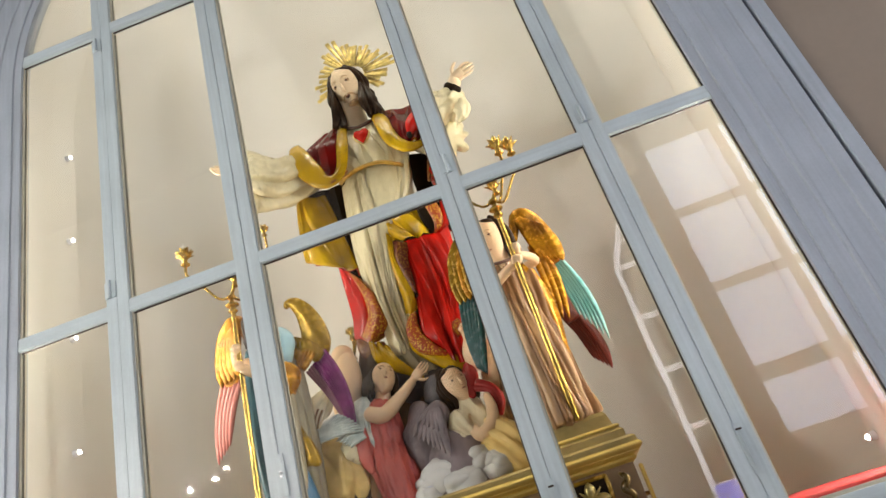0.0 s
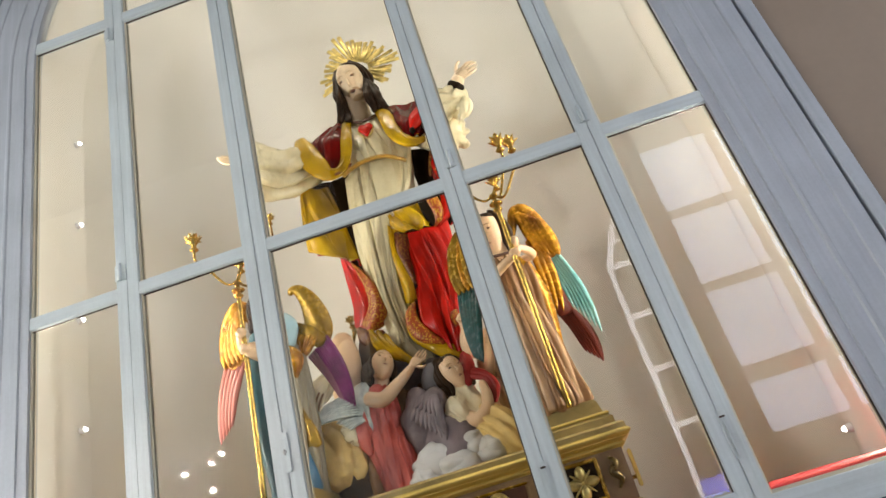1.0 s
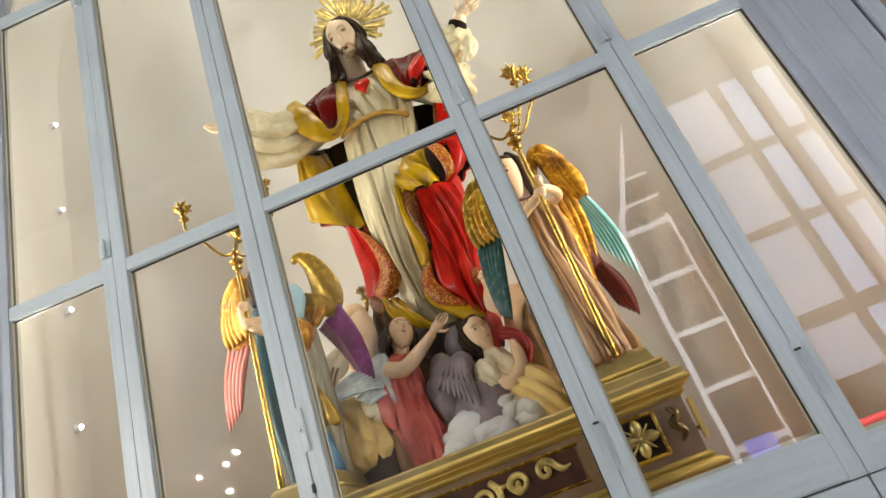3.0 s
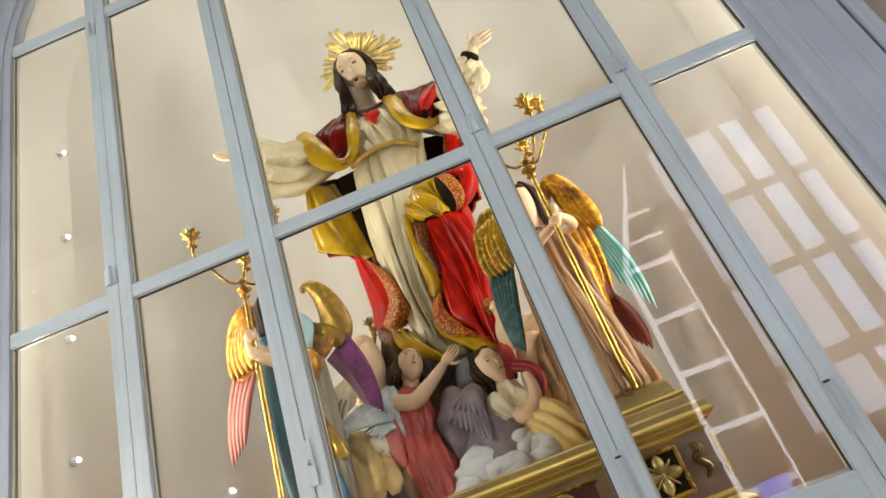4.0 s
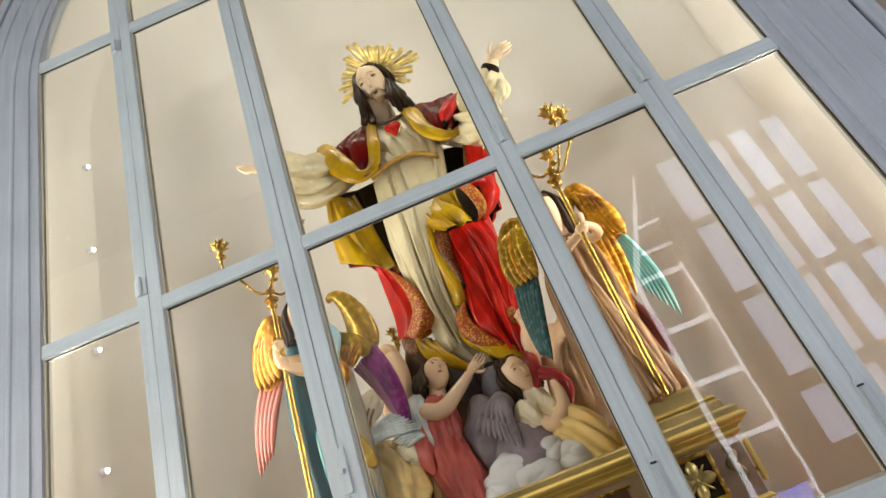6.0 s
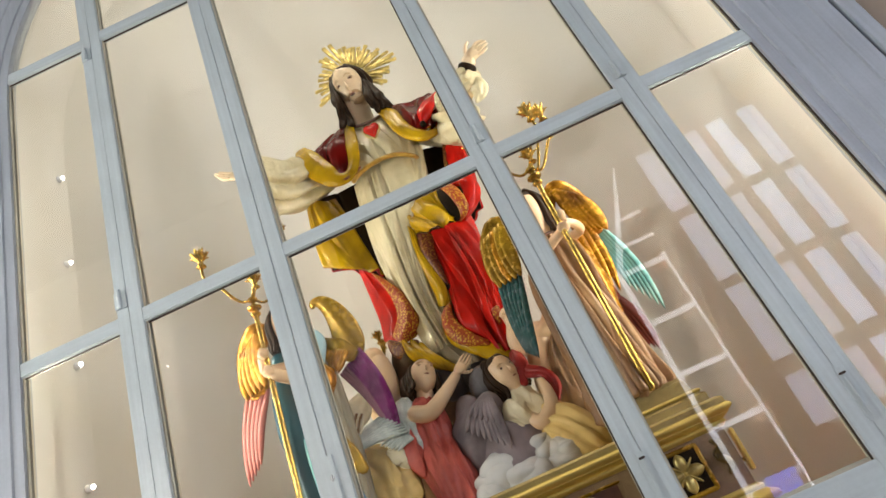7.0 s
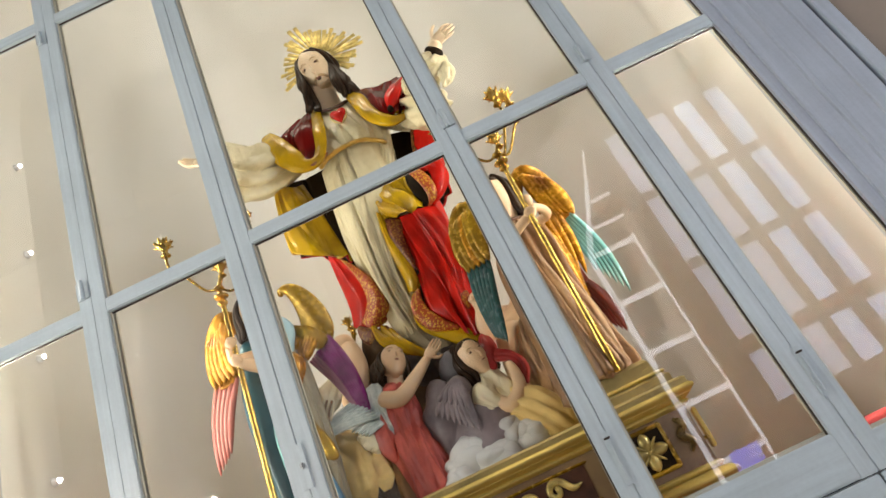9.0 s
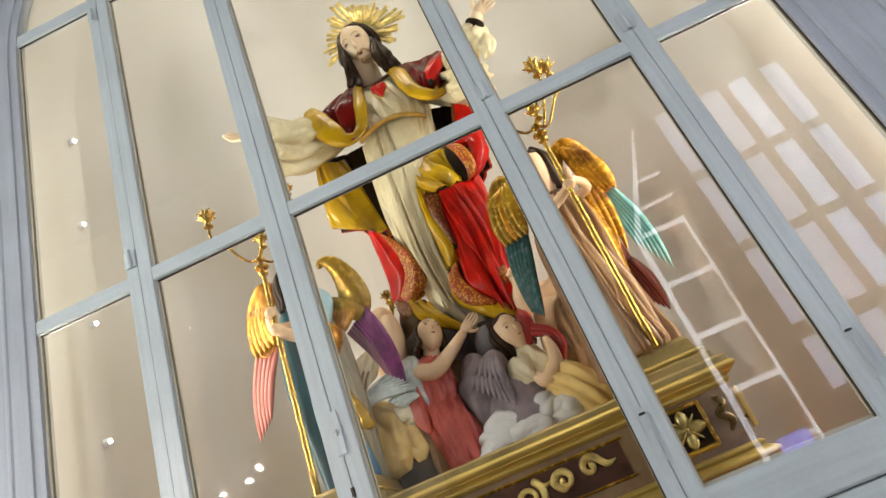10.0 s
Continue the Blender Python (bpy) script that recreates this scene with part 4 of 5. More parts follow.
    # left arm, raised forearm with a turned cuff
    s.limb([(-0.22, 0.76, 3.56), (-0.11, 0.67, 3.45), (-0.02, 0.54, 3.31), (0.01, 0.46, 3.24)], [(0.06, 0.06), (0.075, 0.08), (0.095, 0.085), (0.07, 0.08)], M_CREAM, seg=60, steps=30, folds=8, amp=0.3, twist=0.3)
    s.limb([(-0.034, 0.420, 3.336), (0.023, 0.370, 3.339), (0.066, 0.325, 3.329), (0.093, 0.300, 3.333)], [(0.055, 0.07), (0.064, 0.07), (0.055, 0.06), (0.044, 0.05)], M_CREAM, seg=60, steps=30, folds=6, amp=0.4, twist=0.4)
    s.limb([(0.094, 0.325, 3.342), (0.100, 0.320, 3.275), (0.094, 0.325, 3.240), (0.067, 0.330, 3.210)], [(0.024, 0.024), (0.032, 0.03), (0.026, 0.024), (0.008, 0.01)], M_CREAM, seg=40, steps=20, folds=4, amp=0.3, twist=0.3)
    # dark disc paints the shade inside the cuff
    s.limb([(0.084, 0.298, 3.351), (0.095, 0.292, 3.357)], [(0.040, 0.044), (0.042, 0.046)], M_SHADE, steps=4)
    s.limb([(0.068, 0.305, 3.338), (0.112, 0.275, 3.378)], [0.033, 0.029], M_SKIN, steps=5)
    s.palm((0.125, 0.268, 3.390), Vector((0.218, 0.250, 3.414)) - Vector((0.122, 0.268, 3.387)), Vector((0.133, 0.250, 3.461)) - Vector((0.151, 0.268, 3.392)), 0.066, M_SKIN)
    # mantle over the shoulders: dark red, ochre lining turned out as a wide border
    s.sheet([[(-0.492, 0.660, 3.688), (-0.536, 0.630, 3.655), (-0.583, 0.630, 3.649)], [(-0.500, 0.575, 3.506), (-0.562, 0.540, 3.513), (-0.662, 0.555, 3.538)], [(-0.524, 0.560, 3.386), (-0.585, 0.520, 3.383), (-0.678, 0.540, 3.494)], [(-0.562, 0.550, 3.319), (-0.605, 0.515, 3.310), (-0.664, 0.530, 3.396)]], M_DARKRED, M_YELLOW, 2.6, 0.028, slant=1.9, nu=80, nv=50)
    s.limb([(-0.485, 0.630, 3.655), (-0.498, 0.555, 3.489), (-0.516, 0.530, 3.360), (-0.553, 0.510, 3.290), (-0.610, 0.500, 3.291), (-0.656, 0.505, 3.365), (-0.704, 0.540, 3.488), (-0.737, 0.600, 3.596)], [(0.022, 0.012), (0.030, 0.014), (0.026, 0.014), (0.026, 0.016), (0.036, 0.018), (0.050, 0.020), (0.052, 0.022), (0.03, 0.02)], M_YELLOW, seg=30, steps=70, folds=3, amp=0.22, twist=0.5)
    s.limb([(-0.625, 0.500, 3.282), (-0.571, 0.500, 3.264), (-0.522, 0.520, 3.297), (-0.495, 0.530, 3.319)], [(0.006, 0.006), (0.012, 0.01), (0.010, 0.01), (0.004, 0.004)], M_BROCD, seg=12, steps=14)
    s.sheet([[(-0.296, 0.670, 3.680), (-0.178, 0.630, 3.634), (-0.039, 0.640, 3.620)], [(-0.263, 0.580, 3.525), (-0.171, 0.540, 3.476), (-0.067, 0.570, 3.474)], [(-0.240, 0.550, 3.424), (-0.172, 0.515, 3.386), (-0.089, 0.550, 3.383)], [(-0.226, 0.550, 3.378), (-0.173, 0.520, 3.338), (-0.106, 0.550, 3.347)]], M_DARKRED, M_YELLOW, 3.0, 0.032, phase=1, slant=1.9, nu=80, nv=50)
    s.limb([(-0.315, 0.640, 3.673), (-0.286, 0.570, 3.551), (-0.264, 0.530, 3.436), (-0.235, 0.510, 3.353), (-0.181, 0.505, 3.304), (-0.106, 0.550, 3.332)], [(0.022, 0.014), (0.036, 0.018), (0.034, 0.018), (0.032, 0.020), (0.026, 0.020), (0.014, 0.012)], M_YELLOW, seg=30, steps=60, folds=3, amp=0.22, twist=0.4)
    s.limb([(-0.050, 0.600, 3.573), (-0.091, 0.550, 3.502), (-0.136, 0.515, 3.427), (-0.164, 0.510, 3.378)], [(0.012, 0.014), (0.030, 0.022), (0.034, 0.024), (0.014, 0.014)], M_RED, seg=24, steps=26, folds=2, amp=0.25)
    # dark ball paints the shade of the hole under the flap
    s.ball((-0.164, 0.500, 3.364), (0.014, 0.012, 0.018), M_SHADE, seg=12)
    # cloak hanging behind: dark colour for the shade inside, ochre lining, red outside
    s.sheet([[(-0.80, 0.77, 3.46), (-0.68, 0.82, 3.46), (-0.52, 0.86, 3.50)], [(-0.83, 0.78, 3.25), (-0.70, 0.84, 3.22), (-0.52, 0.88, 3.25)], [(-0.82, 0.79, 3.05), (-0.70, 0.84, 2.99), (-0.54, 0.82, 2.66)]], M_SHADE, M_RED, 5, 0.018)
    s.sheet([[(-0.814, 0.680, 3.376), (-0.765, 0.680, 3.363), (-0.733, 0.720, 3.372), (-0.693, 0.780, 3.406)], [(-0.827, 0.680, 3.265), (-0.767, 0.675, 3.232), (-0.715, 0.710, 3.234), (-0.663, 0.780, 3.257)], [(-0.833, 0.680, 3.151), (-0.757, 0.670, 3.100), (-0.693, 0.710, 3.091), (-0.639, 0.780, 3.102)], [(-0.833, 0.680, 3.043), (-0.742, 0.680, 2.993), (-0.671, 0.720, 2.969), (-0.610, 0.780, 2.952)], [(-0.831, 0.685, 3.018), (-0.740, 0.690, 2.971), (-0.664, 0.730, 2.944), (-0.604, 0.780, 2.911)]], M_YELLOW, M_RED, 2.6, 0.026, slant=-1.4, nu=90, nv=50)
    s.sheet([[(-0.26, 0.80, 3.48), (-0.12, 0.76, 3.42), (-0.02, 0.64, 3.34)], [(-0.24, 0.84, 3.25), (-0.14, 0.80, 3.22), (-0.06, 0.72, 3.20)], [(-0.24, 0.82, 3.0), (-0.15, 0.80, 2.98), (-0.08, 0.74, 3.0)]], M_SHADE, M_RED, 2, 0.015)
    s.limb([(-0.045, 0.660, 3.318), (-0.074, 0.660, 3.259), (-0.088, 0.660, 3.207), (-0.082, 0.660, 3.093)], [(0.05, 0.04), (0.06, 0.05), (0.055, 0.05), (0.03, 0.04)], M_RED, seg=40, steps=30, folds=5, amp=0.35)
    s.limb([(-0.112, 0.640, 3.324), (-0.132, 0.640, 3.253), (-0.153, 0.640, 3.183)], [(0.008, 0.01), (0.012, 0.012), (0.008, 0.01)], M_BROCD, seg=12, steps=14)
    # mantle gathered in front: ochre fold, hollow's shade as colour, brocade, red rim
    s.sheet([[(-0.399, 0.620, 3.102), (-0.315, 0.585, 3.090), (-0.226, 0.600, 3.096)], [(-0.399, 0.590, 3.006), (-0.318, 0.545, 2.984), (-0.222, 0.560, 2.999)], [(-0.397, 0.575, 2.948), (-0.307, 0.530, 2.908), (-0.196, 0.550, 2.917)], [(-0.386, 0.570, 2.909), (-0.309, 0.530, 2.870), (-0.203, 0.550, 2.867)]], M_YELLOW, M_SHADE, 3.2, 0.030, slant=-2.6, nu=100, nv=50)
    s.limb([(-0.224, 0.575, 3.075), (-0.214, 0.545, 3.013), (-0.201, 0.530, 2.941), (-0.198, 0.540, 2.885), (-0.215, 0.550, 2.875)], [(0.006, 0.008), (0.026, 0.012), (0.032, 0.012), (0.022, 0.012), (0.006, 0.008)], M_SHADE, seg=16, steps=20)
    s.limb([(-0.211, 0.565, 3.065), (-0.182, 0.540, 3.018), (-0.165, 0.530, 2.950), (-0.165, 0.535, 2.899), (-0.195, 0.550, 2.867)], [(0.012, 0.014), (0.026, 0.018), (0.028, 0.020), (0.022, 0.018), (0.008, 0.010)], M_BROC, seg=22, steps=26)
    s.limb([(-0.170, 0.580, 3.073), (-0.109, 0.560, 3.050), (-0.096, 0.560, 2.989), (-0.129, 0.560, 2.923), (-0.176, 0.560, 2.873)], [(0.014, 0.02), (0.030, 0.03), (0.034, 0.03), (0.026, 0.026), (0.012, 0.014)], M_RED, seg=30, steps=30, folds=3, amp=0.3)
    # red fall, ochre turned edge and brocade hem
    s.limb([(-0.20, 0.70, 3.0), (-0.22, 0.70, 2.88), (-0.25, 0.69, 2.68), (-0.265, 0.69, 2.48), (-0.29, 0.69, 2.30)], [(0.06, 0.06), (0.08, 0.08), (0.09, 0.09), (0.085, 0.085), (0.08, 0.075)], M_RED, seg=40, steps=24)
    s.sheet([[(-0.343, 0.600, 2.905), (-0.268, 0.535, 2.861), (-0.211, 0.545, 2.868), (-0.161, 0.630, 2.921)], [(-0.348, 0.590, 2.805), (-0.270, 0.525, 2.761), (-0.196, 0.530, 2.754), (-0.149, 0.620, 2.788)], [(-0.346, 0.575, 2.677), (-0.273, 0.530, 2.641), (-0.205, 0.535, 2.625), (-0.166, 0.620, 2.642)], [(-0.361, 0.560, 2.556), (-0.292, 0.525, 2.509), (-0.220, 0.530, 2.506), (-0.176, 0.610, 2.509)], [(-0.368, 0.550, 2.447), (-0.305, 0.525, 2.397), (-0.238, 0.530, 2.385), (-0.173, 0.600, 2.416)], [(-0.317, 0.550, 2.352), (-0.283, 0.530, 2.303), (-0.247, 0.535, 2.267), (-0.200, 0.580, 2.310)]], M_RED, M_YELLOW, 4.4, 0.042, slant=-3.6, nu=170, nv=90, phase=0.4)
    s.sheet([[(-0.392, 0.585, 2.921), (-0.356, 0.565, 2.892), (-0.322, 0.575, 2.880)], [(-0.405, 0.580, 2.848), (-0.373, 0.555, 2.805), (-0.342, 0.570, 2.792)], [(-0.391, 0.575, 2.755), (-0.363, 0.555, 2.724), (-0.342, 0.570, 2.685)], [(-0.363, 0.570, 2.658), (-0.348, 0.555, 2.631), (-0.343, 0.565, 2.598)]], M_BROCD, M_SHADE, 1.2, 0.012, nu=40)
    s.sheet([[(-0.409, 0.580, 2.970), (-0.397, 0.570, 2.945), (-0.388, 0.575, 2.914)], [(-0.418, 0.575, 2.839), (-0.402, 0.560, 2.823), (-0.394, 0.570, 2.805)], [(-0.419, 0.575, 2.724), (-0.387, 0.550, 2.702), (-0.353, 0.565, 2.681)], [(-0.412, 0.575, 2.635), (-0.377, 0.545, 2.605), (-0.349, 0.560, 2.586)], [(-0.409, 0.575, 2.562), (-0.391, 0.550, 2.543), (-0.383, 0.560, 2.541)]], M_YELLOW, M_SHADE, 1.4, 0.016, slant=0.6, nu=60, nv=50)
    s.limb([(-0.376, 0.545, 2.536), (-0.397, 0.530, 2.491), (-0.394, 0.520, 2.431), (-0.360, 0.515, 2.370), (-0.294, 0.525, 2.322)], [(0.010, 0.012), (0.024, 0.016), (0.032, 0.018), (0.030, 0.018), (0.010, 0.012)], M_BROC, seg=24, steps=40)
    s.limb([(-0.395, 0.560, 2.537), (-0.416, 0.545, 2.472), (-0.410, 0.535, 2.399), (-0.360, 0.530, 2.337), (-0.290, 0.535, 2.286), (-0.243, 0.550, 2.260)], [(0.008, 0.01), (0.012, 0.012), (0.016, 0.014), (0.020, 0.016), (0.030, 0.02), (0.02, 0.016)], M_YELLOW, seg=24, steps=40, folds=3, amp=0.35, twist=0.6)
    s.limb([(-0.211, 0.535, 2.441), (-0.231, 0.520, 2.411), (-0.225, 0.530, 2.379)], [(0.010, 0.012), (0.026, 0.018), (0.010, 0.012)], M_BROC, seg=16, steps=14)
    # tail of the cloak blown out below
    s.sheet([[(-0.692, 0.710, 2.951), (-0.664, 0.690, 2.919), (-0.635, 0.680, 2.883)], [(-0.687, 0.710, 2.840), (-0.631, 0.665, 2.786), (-0.581, 0.640, 2.738)], [(-0.681, 0.710, 2.715), (-0.620, 0.650, 2.662), (-0.562, 0.620, 2.622)], [(-0.680, 0.700, 2.581), (-0.654, 0.660, 2.543), (-0.624, 0.640, 2.523)]], M_RED, M_SHADE, 1.1, 0.020, nu=60, nv=50)
    s.sheet([[(-0.640, 0.675, 2.891), (-0.613, 0.660, 2.857), (-0.594, 0.675, 2.837)], [(-0.594, 0.625, 2.747), (-0.546, 0.600, 2.720), (-0.519, 0.635, 2.694)], [(-0.586, 0.615, 2.631), (-0.535, 0.585, 2.590), (-0.506, 0.635, 2.573)], [(-0.640, 0.640, 2.559), (-0.605, 0.610, 2.503), (-0.550, 0.645, 2.516)]], M_BROC, M_SHADE, 1.0, 0.010, nu=60, nv=40)
    s.limb([(-0.660, 0.650, 2.542), (-0.634, 0.620, 2.491), (-0.596, 0.610, 2.465), (-0.556, 0.630, 2.488)], [(0.012, 0.014), (0.03, 0.02), (0.03, 0.02), (0.012, 0.014)], M_BROCD, seg=20, steps=20, folds=3, amp=0.3)
    # rock and cloud foot
    s.ball((-0.60, 0.68, 2.41), (0.10, 0.09, 0.10), M_ROCK, rough=0.03)
    s.ball((-0.44, 0.69, 2.30), (0.16, 0.12, 0.12), M_STORM, rough=0.03)
    s.ball((-0.36, 0.60, 2.25), (0.07, 0.06, 0.06), M_STORM, rough=0.015)
    s.sheet([[(-0.515, 0.63, 2.46), (-0.46, 0.58, 2.44), (-0.40, 0.60, 2.43)], [(-0.49, 0.60, 2.38), (-0.43, 0.55, 2.36), (-0.36, 0.58, 2.35)], [(-0.455, 0.58, 2.32), (-0.41, 0.54, 2.30), (-0.34, 0.57, 2.29)], [(-0.43, 0.59, 2.28), (-0.39, 0.56, 2.27), (-0.33, 0.58, 2.265)]], M_GREYD, M_ROCK, 3, 0.012, slant=1.5)
    for dx, dz in ((0.0, 0.0), (0.032, -0.015), (0.06, -0.04)):
        s.limb([(-0.60 + dx, 0.60, 2.50 + dz), (-0.575 + dx, 0.56, 2.42 + dz), (-0.52 + dx, 0.55, 2.35 + dz), (-0.475 + dx, 0.56, 2.31 + dz)], [(0.010, 0.012), (0.020, 0.016), (0.016, 0.016), (0.006, 0.008)], M_YELLOW, seg=14, steps=16, folds=2, amp=0.25)
    s.limb([(-0.45, 0.74, 2.30), (-0.45, 0.74, 2.0), (-0.45, 0.74, 1.775)], [(0.20, 0.12), (0.22, 0.15), (0.28, 0.2)], M_ROCK, seg=24, steps=12, rough=0.03)
    s.done("statue", "painted robed statue, open arms, gilded rays, red and ochre mantle", "statue", "statues")


def angel_right():
    s = Sculpt()
    s.limb([(0.03, 0.32, 2.50), (0.035, 0.31, 2.40), (0.03, 0.30, 2.2), (0.035, 0.29, 2.0), (0.045, 0.28, 1.872)], [(0.06, 0.06), (0.095, 0.075), (0.095, 0.08), (0.105, 0.085), (0.115, 0.095)], M_TAN, seg=64, steps=40, folds=13, amp=0.3)
    s.limb([(0.0, 0.26, 2.40), (-0.02, 0.235, 2.28), (-0.015, 0.235, 2.16), (0.0, 0.24, 2.10)], [(0.02, 0.02), (0.032, 0.025), (0.03, 0.025), (0.01, 0.01)], M_YELLOW, seg=16, steps=14, folds=3, amp=0.2)
    s.limb([(0.045, 0.26, 2.38), (0.06, 0.225, 2.2), (0.075, 0.21, 2.0), (0.09, 0.21, 1.878)], [(0.014, 0.014), (0.022, 0.02), (0.026, 0.022), (0.034, 0.028)], M_FAWN, seg=18, steps=20, folds=4, amp=0.3)
    s.limb([(0.01, 0.25, 2.36), (0.02, 0.215, 2.2), (0.035, 0.205, 2.0), (0.04, 0.20, 1.878)], [(0.010, 0.014), (0.014, 0.02), (0.018, 0.02), (0.022, 0.024)], M_FAWN, seg=14, steps=18, folds=3, amp=0.3)
    s.limb([(0.025, 0.24, 2.36), (0.04, 0.21, 2.2), (0.055, 0.20, 2.02), (0.07, 0.19, 1.878)], [(0.008, 0.014), (0.010, 0.018), (0.012, 0.02), (0.016, 0.024)], M_TAN, seg=14, steps=18)
    s.limb([(0.10, 0.30, 2.46), (0.125, 0.31, 2.34), (0.135, 0.33, 2.22), (0.14, 0.35, 2.10)], [(0.03, 0.03), (0.035, 0.03), (0.03, 0.026), (0.012, 0.012)], M_OGOLD, seg=18, steps=18, folds=3, amp=0.2)
    s.limb([(0.09, 0.28, 2.30), (0.12, 0.27, 2.12), (0.13, 0.26, 1.96), (0.135, 0.25, 1.876)], [(0.02, 0.024), (0.024, 0.026), (0.022, 0.026), (0.018, 0.026)], M_FAWN, seg=18, steps=16, folds=3, amp=0.12)
    s.head((0.035, 0.27, 2.60), 0.175, (8, 0, -28), M_SKIN2, M_HAIR, False, 9, 0.75)
    s.limb([(0.03, 0.29, 2.47), (0.035, 0.275, 2.54)], [0.04, 0.034], M_SKIN2, steps=5)
    s.limb([(-0.01, 0.25, 2.50), (0.03, 0.235, 2.49), (0.07, 0.26, 2.50)], [0.006] * 3, M_LINE, seg=6, steps=8)
    s.limb([(-0.03, 0.30, 2.46), (-0.03, 0.22, 2.40), (0.03, 0.16, 2.41), (0.085, 0.135, 2.43)], [0.020, 0.019, 0.017, 0.014], M_SKIN2, seg=18, steps=16)
    s.limb([(0.10, 0.31, 2.47), (0.15, 0.25, 2.455), (0.135, 0.18, 2.45), (0.10, 0.14, 2.455)], [0.017, 0.016, 0.015, 0.013], M_SKIN2, seg=16, steps=16)
    s.ball((0.088, 0.128, 2.435), (0.022, 0.02, 0.02), M_SKIN2, seg=12, rough=0.006, freq=40)
    s.ball((0.098, 0.130, 2.475), (0.019, 0.019, 0.019), M_SKIN2, seg=12, rough=0.006, freq=40)
    # wing towards the outside
    s.limb([(0.105, 0.34, 2.60), (0.145, 0.325, 2.69), (0.185, 0.335, 2.66), (0.22, 0.36, 2.56), (0.235, 0.38, 2.48)], [(0.016, 0.014), (0.024, 0.018), (0.042, 0.022), (0.048, 0.022), (0.035, 0.02)], M_OGOLD, seg=16, steps=22, rough=0.008, ref=(0, 1, 0))
    s.fan((0.185, 0.375, 2.51), (0.245, 0.385, 2.49), (0.245, 0.45, 2.27), (0.315, 0.495, 2.155), 6, 0.023, [M_CYAN], -0.06)
    s.fan((0.15, 0.305, 2.67), (0.215, 0.33, 2.62), (0.185, 0.345, 2.50), (0.255, 0.36, 2.46), 5, 0.052, [M_OGOLD], -0.04)
    s.fan((0.155, 0.35, 2.56), (0.20, 0.36, 2.54), (0.16, 0.41, 2.28), (0.20, 0.42, 2.26), 3, 0.030, [M_OGOLD], -0.04)
    # wing towards the middle
    s.limb([(-0.02, 0.42, 2.58), (-0.075, 0.44, 2.72), (-0.115, 0.45, 2.66), (-0.135, 0.45, 2.54), (-0.12, 0.44, 2.46)], [(0.02, 0.018), (0.032, 0.022), (0.052, 0.024), (0.055, 0.024), (0.04, 0.02)], M_OLIVE, seg=16, steps=22, rough=0.008)
    s.fan((-0.14, 0.42, 2.67), (-0.07, 0.415, 2.69), (-0.170, 0.42, 2.46), (-0.085, 0.415, 2.46), 5, 0.050, [M_OLIVE, M_OLIVE, M_OGOLD], 0.02)
    s.fan((-0.165, 0.43, 2.50), (-0.085, 0.43, 2.48), (-0.185, 0.44, 2.20), (-0.155, 0.43, 2.16), 6, 0.026, [M_TEAL], 0.02)
    s.limb([(0.035, 0.3, 1.88), (0.04, 0.3, 1.872)], [(0.12, 0.10), (0.125, 0.11)], M_ROCK, seg=20, steps=4)
    s.done("angel_statue", "painted winged statue with gold and turquoise wings holding a candelabrum", "statue", "statues")


